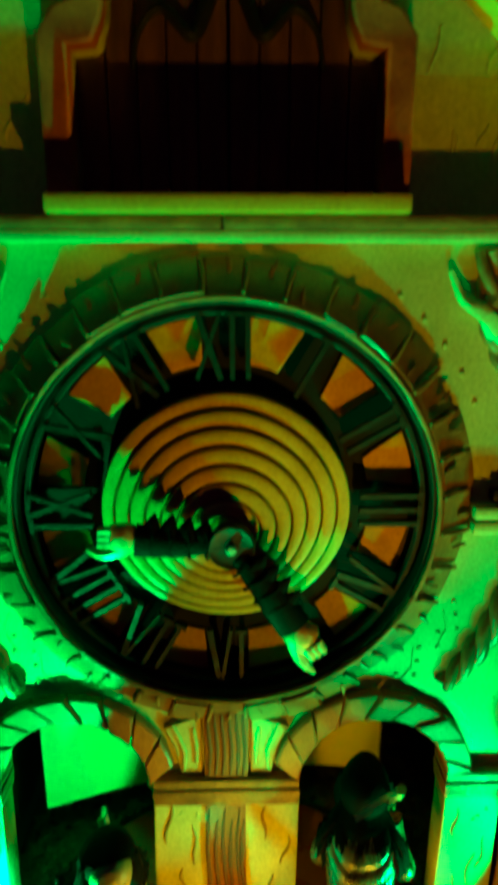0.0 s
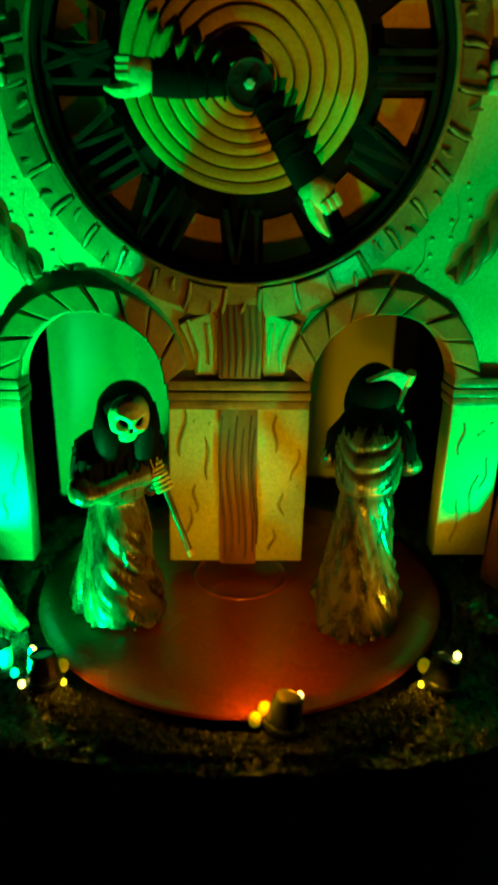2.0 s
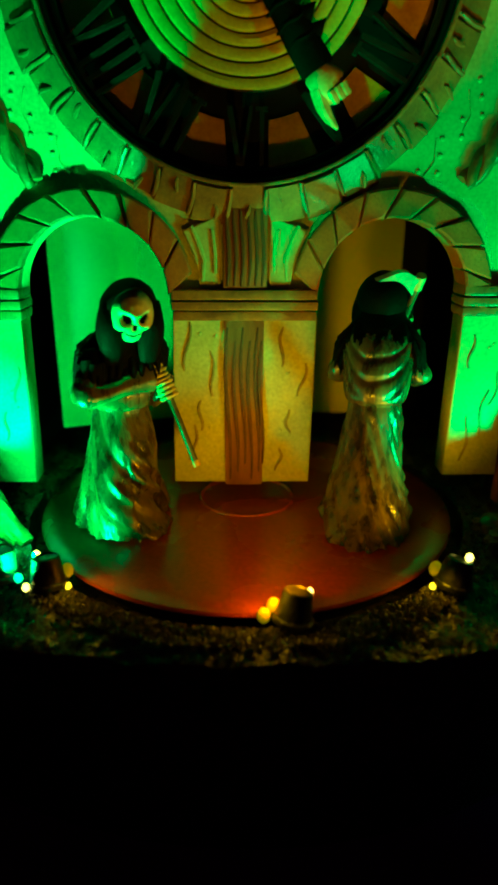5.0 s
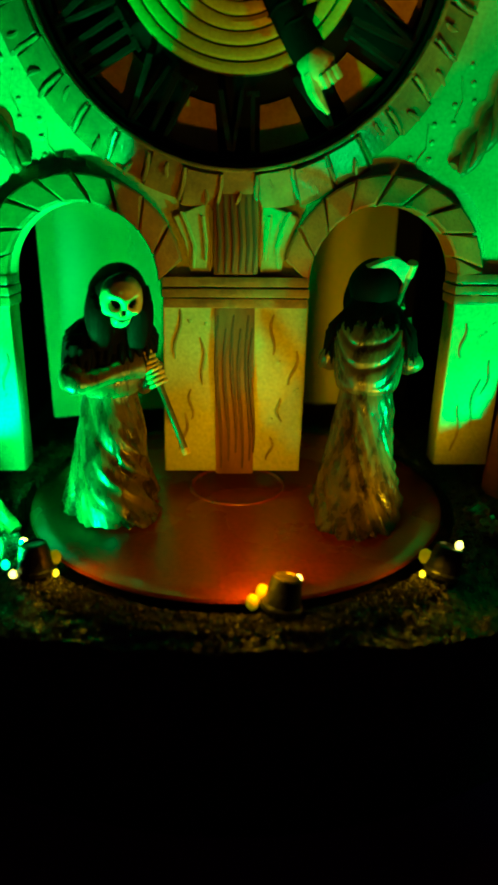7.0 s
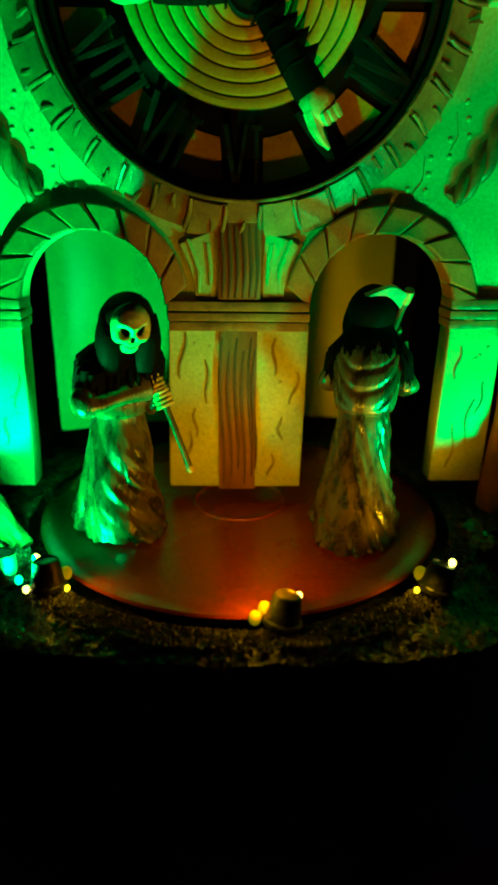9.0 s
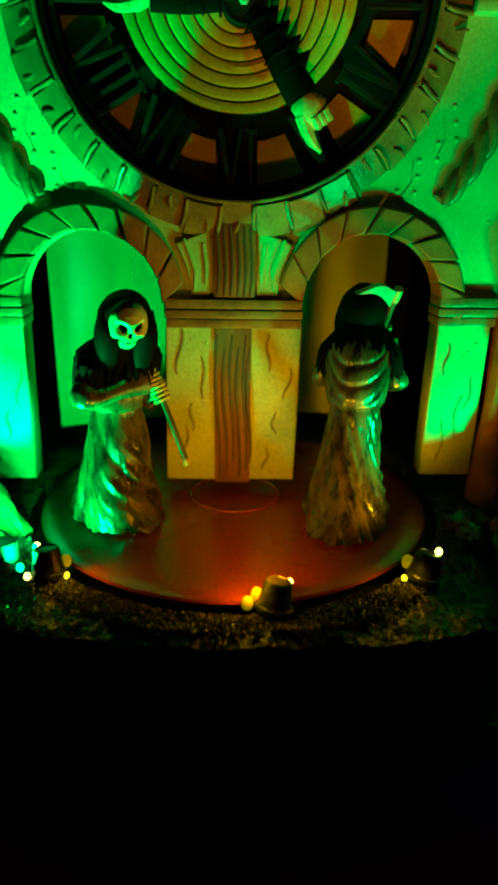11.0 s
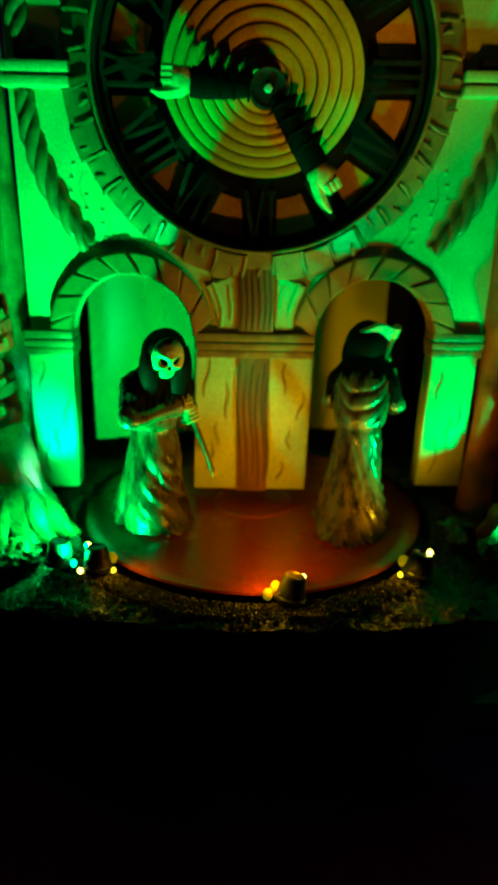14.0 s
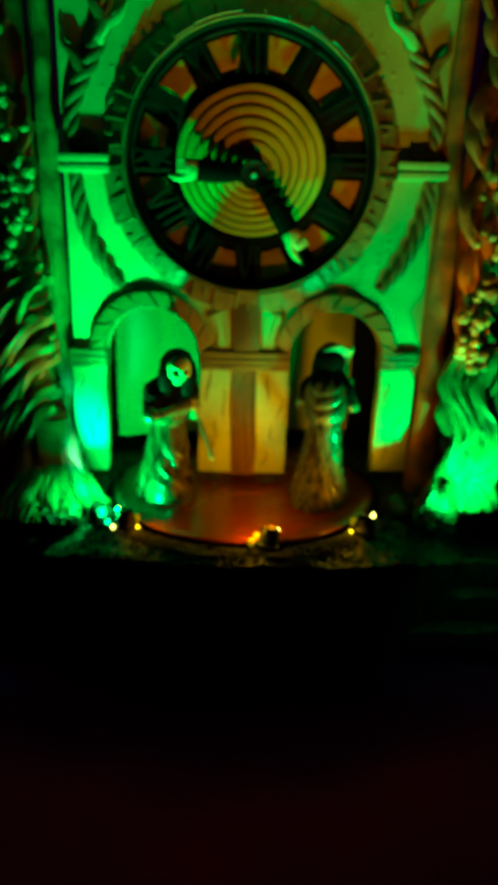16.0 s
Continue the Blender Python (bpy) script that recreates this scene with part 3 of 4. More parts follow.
# ---- upper storey ----
bm_led = box(bmesh.new(), -0.130, 0.130, -0.008, 0.16, 0.3275, 0.3315, 0.0009)
ledge = tagged(mesh("ledge", bm_led, CREAM), "cream moulded ledge above the dial", "ledge", "", "structure")
part("moulding", box(bmesh.new(), -0.128, -0.0025, -0.0095, 0.02, 0.3318, 0.3362, 0.0012), STONE, ledge)
part("moulding", box(bmesh.new(), -0.002, 0.128, -0.0095, 0.02, 0.3318, 0.3362, 0.0012), STONE, ledge)
hole = [(-0.0525, 0.336), (-0.0525, 0.3885), (-0.044, 0.3895), (-0.041, 0.396)] + circle(0, 0.400, 0.040, 30, 180, 0) + [(0.041, 0.396), (0.044, 0.3895), (0.0525, 0.3885), (0.0525, 0.336)]
upper = [(-0.122, 0.336)] + hole + [(0.122, 0.336), (0.122, 0.37), (0.0, 0.50), (-0.122, 0.37)]
wall_upper = tagged(plate("wall_upper", [upper], 0.004, 0.012, CREAM, 0.0008), "cream scratched gable wall of the upper storey", "wall", "", "structure")
outer = [(-0.062, 0.3365), (-0.062, 0.392), (-0.056, 0.400), (-0.050, 0.402)] + circle(0, 0.404, 0.050, 30, 180, 0) + [(0.050, 0.402), (0.056, 0.400), (0.062, 0.392), (0.062, 0.3365)]
frame_ob = tagged(plate("door_frame", [outer + [(0.0525, 0.3365)] + hole[::-1][1:-1] + [(-0.0525, 0.3365)]], -0.003, 0.016, REDSTONE, 0.0012), "red-brown stone door surround with stepped shoulders", "door frame", "", "structure")
door = empty("door_1", 0, 0.012, 0.337, "closed double door of dark brown planks", "door", "", "structure")
for s in (-1, 1):
    for k in range(5):
        x0 = 0.0006 + 0.0105 * k
        top = 0.062 + math.sqrt(max(0.0002, 0.040 ** 2 - min(x0 + 0.005, 0.039) ** 2)) if k < 4 else 0.053
        a, b = sorted((s * x0, s * (x0 + 0.0099)))
        part("plank", box(bmesh.new(), a, b, 0.0, 0.005, 0.0, top, 0.0006), DOORWOOD, door)
    hook = curve_pts([(s * 0.006, -0.001, 0.070), (s * 0.012, -0.0025, 0.058), (s * 0.022, -0.003, 0.066), (s * 0.030, -0.002, 0.060), (s * 0.033, -0.001, 0.048)], 8)
    part("hinge", tube(bmesh.new(), hook, [0.0028 - 0.0022 * i / len(hook) for i in range(len(hook))], 8), DARK, door, "dark iron scroll hinge")
# Unseen panel, added to stop the world's light showing between the planks.
part("backing", box(bmesh.new(), -0.0530, 0.0530, 0.0052, 0.0080, 0.0, 0.1050), BLACK, door)
doorstep = tagged(mesh("doorstep", box(bmesh.new(), -0.0605, 0.0605, -0.0135, 0.012, 0.3366, 0.3425, 0.0008), DISC), "pale plank doorstep under the double door", "doorstep")
for sx in (-1, 1):
    for k in range(12):
        x, z = sx * rng.uniform(0.068, 0.112), rng.uniform(0.342, 0.385)
        scratch(wall_upper, wavy(x, z, x + rng.uniform(-0.004, 0.004), z + rng.uniform(0.006, 0.014), 0.0006, k, 6), 0.004, 0.0006)
    bm = bmesh.new()
    box(bm, -0.004, 0.004, -0.010, 0.16, 0.0, 0.20, 0.001)
    bm.transform(Matrix.Translation((sx * 0.140, 0, 0.350)) @ Matrix.Rotation(-sx * radians(46), 4, "Y"))
    tagged(mesh("roof_board", bm, AMBER), "orange sloping roof board of the gable", "roof", "roof boards", "structure")

# ---- figures ----


def smooth_rows(rows, z):
    """Smoothly blended values of a table of (z, ...) rows."""
    k = max(i for i in range(len(rows) - 1) if rows[i][0] <= z + 1e-9)
    p0, p1, p2, p3 = rows[max(k - 1, 0)], rows[k], rows[k + 1], rows[min(k + 2, len(rows) - 1)]
    h = p2[0] - p1[0]
    t = (z - p1[0]) / h
    out = []
    for q in range(1, len(p1)):
        m1 = (p2[q] - p0[q]) / max(p2[0] - p0[0], 1e-6) * h
        m2 = (p3[q] - p1[q]) / max(p3[0] - p1[0], 1e-6) * h
        out.append((2 * t ** 3 - 3 * t * t + 1) * p1[q] + (t ** 3 - 2 * t * t + t) * m1 + (3 * t * t - 2 * t ** 3) * p2[q] + (t ** 3 - t * t) * m2)
    return out


def skull(bm, at, seed):
    """A skull that looks along +x and a little down: sockets, nose hole and grin pressed into one ball."""
    turn = Matrix.Rotation(radians(12), 3, "Y")
    vs = bmesh.ops.create_icosphere(bm, subdivisions=5, radius=1)["verts"]
    dark = {}
    for v in vs:
        d = v.co.normalized()
        u, w = d.y, d.z
        jaw = max(0.0, -w - 0.25) / 0.75
        p = Vector((0.0084 * d.x, 0.0080 * u * (1 - 0.30 * jaw), 0.0099 * w))
        if d.x > 0:
            eye = math.exp(-(((abs(u) - 0.43) / 0.27) ** 2 + ((w - 0.12 - 0.22 * (abs(u) - 0.4)) / 0.19) ** 2) ** 1.6)
            nose = math.exp(-((u / (0.13 + 0.14 * max(0, -w))) ** 2 + ((w + 0.20) / 0.15) ** 2) ** 1.4)
            grin = math.exp(-((u / 0.52) ** 4 + ((w + 0.58 - 0.42 * u * u) / 0.075) ** 2))
            cheek = math.exp(-(((abs(u) - 0.58) / 0.20) ** 2 + ((w + 0.22) / 0.12) ** 2))
            hollow = math.exp(-(((abs(u) - 0.62) / 0.16) ** 2 + ((w + 0.52) / 0.18) ** 2))
            brow = math.exp(-(((abs(u) - 0.38) / 0.30) ** 2 + ((w - 0.34 + 0.25 * (0.4 - abs(u))) / 0.09) ** 2))
            teeth = 0.10 * math.exp(-(((w + 0.62) / 0.14) ** 2)) * (0.5 + 0.5 * math.cos(u * 34)) * (abs(u) < 0.45)
            k = 1 - 0.34 * eye - 0.22 * nose - 0.12 * grin + 0.10 * cheek - 0.20 * hollow + 0.09 * brow + 0.06 * teeth
            p *= k
            dark[v] = max(eye, nose, 0.95 * grin, 0.62 * hollow)
        p *= 1 + 0.02 * noise.noise(d * 4 + Vector((seed, 0, 0)))
        v.co = turn @ p + Vector(at)
    for f in {f for v in vs for f in v.link_faces}:
        f.material_index = 1 if sum(dark.get(v, 0) for v in f.verts) / len(f.verts) > 0.4 else 2


def hand_on(bm, g, along, out, s):
    """Bony fingers closed round a shaft at g."""
    side = along.cross(out).normalized()
    blob(bm, g - out * 0.0014, (0.0032, 0.0026, 0.0034), 2, 0.2, 3 + s, 2)
    for q in range(4):
        c = g + along * (-0.0030 + 0.0020 * q)
        pts = [c - side * 0.0034 - out * 0.001, c - side * 0.0026 + out * 0.0019, c + out * 0.0028, c + side * 0.0026 + out * 0.0014, c + side * 0.0028 - out * 0.0012]
        tube(bm, curve_pts(pts, 3), 0.00095, 6, 2)


def reaper(top, foot, grips, blade, head_turn, seed):
    """A hooded figure facing +x that holds a scythe from top to foot; blade: the two steps from the socket to the point."""
    bm = bmesh.new()
    # slots 0 robe, 1 cape, 2 bone, 3 blade, 4 shaft
    n = 132
    skirt = ((0.0, -0.0015, 0.0250, 0.0192), (0.006, -0.001, 0.0222, 0.0178), (0.014, 0.0005, 0.0194, 0.0162), (0.028, 0.0020, 0.0150, 0.0140), (0.040, 0.0015, 0.0118, 0.0126), (0.048, 0.0, 0.0098, 0.0112), (0.0522, 0.0, 0.0090, 0.0106))
    rings = []
    for i in range(61):
        h = i / 60
        z = 0.0522 * h
        cx, rx, ry = smooth_rows(skirt, min(z, 0.05219))
        flare = (1 - h) ** 0.8
        ring = []
        for k in range(n):
            a = 2 * math.pi * k / n
            tw = a + 1.9 * h + 0.25 * math.sin(2.2 * a + seed)
            q = Vector((1.7 * math.cos(tw), 1.7 * math.sin(tw), 0.7 * h + seed))
            r_f = 1 + 0.20 * flare * noise.noise(q) + 0.26 * (flare + 0.1) * (0.33 - abs(noise.noise(q * 1.9 + Vector((5, 0, 0))))) + 0.11 * (flare + 0.1) * (0.30 - abs(noise.noise(Vector((q.x * 3.4, q.y * 3.4, q.z * 1.6 + 9))))) + 0.018 * noise.noise(Vector((q.x * 3.0, q.y * 3.0, 5 * h)))
            train = 0.010 * max(0, -math.cos(a)) * (1 - h) ** 2.4
            hem = 0.0050 * noise.noise(Vector((5 * math.cos(a), 5 * math.sin(a), seed))) * (1 - h) ** 8
            ring.append(bm.verts.new((cx + rx * r_f * math.cos(a) - train, ry * r_f * math.sin(a), z + max(0, hem))))
        rings.append(ring)
    for a, b in zip(rings, rings[1:]):
        for k in range(n):
            bm.faces.new((a[k], a[(k + 1) % n], b[(k + 1) % n], b[k]))
    bm.faces.new(rings[0][::-1])
    # bloused upper robe with hanging folds across the back, black cape over the shoulders
    torso = ((0.0508, 0.0, 0.0092, 0.0106), (0.0525, 0.0, 0.0110, 0.0122), (0.0570, 0.0, 0.0118, 0.0132), (0.0650, 0.001, 0.0116, 0.0140), (0.0725, 0.0022, 0.0110, 0.0152), (0.0770, 0.0032, 0.0100, 0.0154), (0.0810, 0.0050, 0.0088, 0.0132), (0.0850, 0.0072, 0.0080, 0.0100), (0.0900, 0.0095, 0.0072, 0.0080))
    rings, zs = [], [0.0508 + 0.0392 * i / 52 for i in range(53)]
    for z in zs:
        cx, rx, ry = smooth_rows(torso, min(z, 0.08999))
        ring = []
        for k in range(n):
            a = 2 * math.pi * k / n
            back, front = max(0.0, -math.cos(a)), max(0.0, math.cos(a))
            q = Vector((1.8 * math.cos(a), 1.8 * math.sin(a), 55 * z + seed))
            line = (z - 0.0300 * (1 - back) ** 1.4 + 0.0016 * noise.noise(q * 0.8)) / 0.0088
            fall = (0.0003 - 0.0013 * math.exp(-((line - round(line)) / 0.17) ** 2)) * min(1, max(0, 0.084 - z) * 160) * min(1, max(0, z - 0.054) * 400) * back ** 0.6
            fur = 0.0007 * noise.noise(Vector((9 * math.cos(a), 9 * math.sin(a), 420 * z))) * front if z > 0.062 else 0
            f = 1 + 0.06 * noise.noise(q)
            ring.append(bm.verts.new((cx + (rx * f + max(-0.0014, fall) + fur) * math.cos(a), (ry * f + 0.5 * fall + fur) * math.sin(a), z)))
        rings.append(ring)
    for j, (a, b) in enumerate(zip(rings, rings[1:])):
        for k in range(n):
            ang = 2 * math.pi * k / n
            edge = 0.0705 - 0.0075 * math.cos(ang) + 0.0016 * math.sin(k * 0.55) + 0.0012 * math.sin(k * 1.35 + seed)
            bm.faces.new((a[k], a[(k + 1) % n], b[(k + 1) % n], b[k])).material_index = 1 if zs[j] > edge else 0
    bm.faces.new(rings[-1]).material_index = 1
    # ragged points of the cape's hem on the breast and upper arms
    rng = random.Random(seed)
    for k in range(34):
        a = radians(-118 + 7.1 * k + rng.uniform(-3, 3))
        z = 0.0690 - 0.0050 * math.cos(a) + 0.0045 * (k % 2) + rng.uniform(-0.001, 0.001)
        cx, rx, ry = smooth_rows(torso, z)
        p = Vector((cx + (rx + 0.0010) * math.cos(a), (ry + 0.0014) * math.sin(a), z))
        c2, x2, y2 = smooth_rows(torso, z + 0.0045)
        tube(bm, [Vector((c2 + (x2 - 0.0012) * math.cos(a), (y2 - 0.0012) * math.sin(a), z + 0.0045)), p + Vector((0.0006 * math.cos(a), 0.0006 * math.sin(a), 0)), p + Vector((0.0014 * math.cos(a), 0.0014 * math.sin(a), -0.0032 - 0.003 * rng.random()))], [0.0018, 0.0015, 0.0002], 6, 1)
    # skull and hood: a round shell cut open to the front, peaked over the brow, its foot resting on the shoulders
    turned = Matrix.Translation((0.010, 0, 0)) @ Matrix.Rotation(radians(head_turn), 4, "Z") @ Matrix.Translation((-0.010, 0, 0))
    old = set(bm.verts)
    skull(bm, (0.0150, 0, 0.0898), seed)
    shells = []
    for scale in (1.0, 0.90):
        rings = []
        for i in range(17):
            th = radians(50 + 128 * i / 16)
            ring = []
            for k in range(36):
                ang = 2 * math.pi * k / 36
                up, low = max(0.0, math.cos(ang)), max(0.0, -math.cos(ang))
                fold = 1 + 0.035 * noise.noise(Vector((2 * math.cos(ang), 2 * math.sin(ang), 3 * th + seed)))
                rad = 0.0106 * math.sin(th) * fold * scale
                x = 0.0096 + 0.0112 * math.cos(th) * scale + 0.0035 * up ** 2 * max(0, math.cos(th)) * 1.5 - 0.0030 * low * max(0, math.cos(th))
                z = 0.0930 + rad * math.cos(ang) * (0.94 if math.cos(ang) > 0 else 1.22)
                ring.append(bm.verts.new((x, rad * math.sin(ang) * (1 - 0.10 * up), z)))
            rings.append(ring)
        shells.append(rings)
        for a, b in zip(rings, rings[1:]):
            for k in range(36):
                bm.faces.new((a[k], a[(k + 1) % 36], b[(k + 1) % 36], b[k])).material_index = 1
        bm.faces.new(rings[-1]).material_index = 1
    for k in range(36):
        bm.faces.new((shells[0][0][k], shells[0][0][(k + 1) % 36], shells[1][0][(k + 1) % 36], shells[1][0][k])).material_index = 1
    for s in (-1, 1):
        drape = curve_pts([(0.0130, s * 0.0080, 0.0945), (0.0150, s * 0.0080, 0.0865), (0.0150, s * 0.0072, 0.0790), (0.0145, s * 0.0070, 0.0720)], 6)
        tube(bm, drape, [0.0020 + 0.0014 * math.sin(math.pi * i / 18) for i in range(19)], 10, 1, 1.5, 0.3, 0.08)
    for v in bm.verts:
        if v not in old:
            v.co = turned @ v.co
    # scythe
    top, foot = Vector(top), Vector(foot)
    bow = Vector((0.0005, 0, 0.0022))
    shaft = curve_pts([top, top.lerp(foot, 0.35) + bow * 0.4, top.lerp(foot, 0.65) + bow, foot], 8)
    tube(bm, shaft, 0.00135, 10, 4)
    tube(bm, [foot + Vector((-0.0006, 0, 0.0008)), foot + Vector((0.0008, 0, -0.0012))], [0.0017, 0.0016], 10, 2)
    tube(bm, [top - (foot - top).normalized() * 0.0025, top + (foot - top).normalized() * 0.0040], [0.0021, 0.0019], 10, 2)
    mid, tip = top + Vector(blade[0]), top + Vector(blade[1])
    spine = curve_pts([top + (top - mid) * 0.15, mid, tip], 10)
    dn = (foot - top).normalized()
    flat = dn.cross((tip - top).normalized()).normalized() * 0.0010
    quad = []
    for i, p in enumerate(spine):
        w = 0.0088 * (1 - i / (len(spine) - 1)) ** 0.75 + 0.0003
        quad.append([bm.verts.new(p + flat), bm.verts.new(p + dn * w), bm.verts.new(p - flat)])
    for a, b in zip(quad, quad[1:]):
        for k in range(3):
            bm.faces.new((a[k], a[(k + 1) % 3], b[(k + 1) % 3], b[k])).material_index = 3
    bm.faces.new(quad[0]).material_index = 3
    # arms: black upper sleeve, wide robe cuff hanging open below the wrist, hand round the shaft
    along = (foot - top).normalized()
    for s, grip in zip((-1, 1), grips):
        g = shaft[int(grip * (len(shaft) - 1))]
        sh = Vector((0.0030, s * 0.0112, 0.0725))
        el = Vector((0.0080, s * (0.0175 if s < 0 else 0.0160), 0.0610))
        wr = g + (el - g).normalized() * 0.0050
        arm = curve_pts([sh, el, wr], 8)
        m = len(arm) - 1
        tube(bm, arm[4:], [0.0040 + 0.0008 * math.sin(0.6 * i) + 0.0022 * (i / m) for i in range(m - 3)], 16, 0, 1.0, 0.3, 0.07)
        blob(bm, sh.lerp(el, 0.22), (0.0062, 0.0058, 0.0078), 1, 0.35, 2 + s, 3)
        for k in range(11):
            a = 2 * math.pi * k / 11
            o = sh.lerp(el, 0.35) + Vector((0.0052 * math.cos(a), 0.0048 * math.sin(a), rng.uniform(-0.001, 0.002)))
            tube(bm, [o + Vector((-0.001 * math.cos(a), -0.001 * math.sin(a), 0.0050)), o, o + Vector((0.0010 * math.cos(a), 0.0010 * math.sin(a) + s * 0.0006, -0.0045 - 0.003 * rng.random()))], [0.0020, 0.0016, 0.0002], 6, 1)
        hang = [arm[-7] + Vector((0, 0, -0.0025)), arm[-4] + Vector((0, 0, -0.0050)), arm[-1] + Vector((0.0, 0, -0.0068))]
        tube(bm, curve_pts(hang, 5), [0.0012 + 0.0040 * math.sin(math.pi * (0.16 + 0.62 * i / 10)) for i in range(11)], 12, 0, 0.55, 0.5, 0.14)
        tube(bm, [wr, g - (g - wr).normalized() * 0.001], [0.0022, 0.0020], 8, 2)
        hand_on(bm, g, along, Vector((0.85, -0.2 * s, 0.45)).normalized(), s)
    for v in bm.verts:
        v.co.x += 0.0065 * (max(0.0, v.co.z - 0.022) / 0.07) ** 1.4
        v.co *= 1.04
        v.co.z += 0.0004
    # small footplate
    lathe(bm, [(0.0125, -0.0006), (0.0130, 0.0002), (0.0115, 0.0010)], 28, 1, (-0.001, 0, 0))
    return bm


RIGHT = ((0.001, -0.0140, 0.1000), (0.0405, 0.0030, 0.0370), (0.30, 0.50), ((-0.0110, 0.0065, 0.0045), (-0.0195, 0.0165, 0.0018)), 0)
LEFT = ((-0.002, 0.0090, 0.0930), (0.0330, 0.0165, 0.0290), (0.46, 0.60), ((-0.0060, 0.0050, 0.0000), (-0.0100, 0.0080, -0.0120)), -30)
for ang, away, yaw, held, seed, lab in ((-156, 0.0655, 118, LEFT, 2.0, "hooded grim reaper figurine with gold skull face and scythe"), (-21, 0.0590, 97, RIGHT, 5.0, "hooded grim reaper figurine turned away on the turntable"), (91, 0.0640, 90, RIGHT, 9.0, "hooded grim reaper figurine at the back of the turntable")):
    ob = mesh("reaper_figurine", reaper(*held, seed), [ROBE, CAPE, BONE, STEEL, SHAFT])
    ob.data.set_sharp_from_angle(angle=radians(70))
    ob.matrix_basis = pose(TX + away * math.cos(radians(ang)), TY + away * math.sin(radians(ang)), TZ + 0.0006, 0, 0, ang + yaw)
    tagged(ob, lab, "figurine", "reaper figurines")

# ---- lamps round the turntable ----


def lamp(x, y, tilt, lean, bulbs, label):
    """A small dark cup standing mouth down and leaning; bulbs: place from the foot, radius and material of each."""
    top = empty("cup_lamp", x, y, 0.0012, label, "lamp", "cup lamps")
    bm = lathe(bmesh.new(), [(0.0058, 0.0), (0.0073, 0.0004), (0.0075, 0.0022), (0.0071, 0.0028), (0.0067, 0.0029), (0.0052, 0.0112), (0.0050, 0.0119), (0.0043, 0.0123), (0.0041, 0.0116), (0.0030, 0.0114)], 28)
    bm.transform(Matrix.Rotation(radians(lean), 4, "Y") @ Matrix.Rotation(radians(-tilt), 4, "X"))
    cup = part("cup", bm, CUP, top)
    for at, r, glowing in bulbs:
        bm = bmesh.new()
        blob(bm, at, (r, r, r * 1.25), sub=2)
        part("bulb", bm, glowing, cup, "lit bulb")
    return top


WARM_LAMP = "dark cup lamp with lit warm bulbs beside the turntable"
lamp(0.0125, -0.1025, 8, 10, (((0.0065, 0.0060, 0.0085), 0.0013, LED), ((-0.0062, 0.0035, 0.0046), 0.0026, DIMLED), ((-0.0098, 0.0008, 0.0026), 0.0024, DIMLED)), WARM_LAMP)
lamp(0.0745, -0.0815, 10, 16, (((0.0072, 0.0035, 0.0112), 0.0015, LED), ((-0.0050, 0.0040, 0.0062), 0.0026, DIMLED), ((-0.0072, -0.0010, 0.0016), 0.0012, AMBERLED)), WARM_LAMP)
lamp(-0.0780, -0.0785, 8, -4, (((-0.0058, 0.0060, 0.0100), 0.0016, LED), ((0.0064, 0.0030, 0.0052), 0.0024, DIMLED), ((-0.0080, -0.0030, 0.0014), 0.0014, LED), ((0.0075, -0.0015, 0.0010), 0.0012, AMBERLED)), WARM_LAMP)
lamp(-0.0985, -0.0720, 4, 4, (((0.0080, -0.0040, 0.0022), 0.0016, GREENLED),), "dark cup lamp with a lit green bulb beside the pillar")

# ---- trees beside the clock ----


def strand(bm, ctrl, r0, r1, slot=0, n=8):
    pts = curve_pts(ctrl, 8)
    m = len(pts) - 1
    tube(bm, pts, [r0 + (r1 - r0) * i / m for i in range(m + 1)], n, slot, 1.0, 0.5, 0.12)


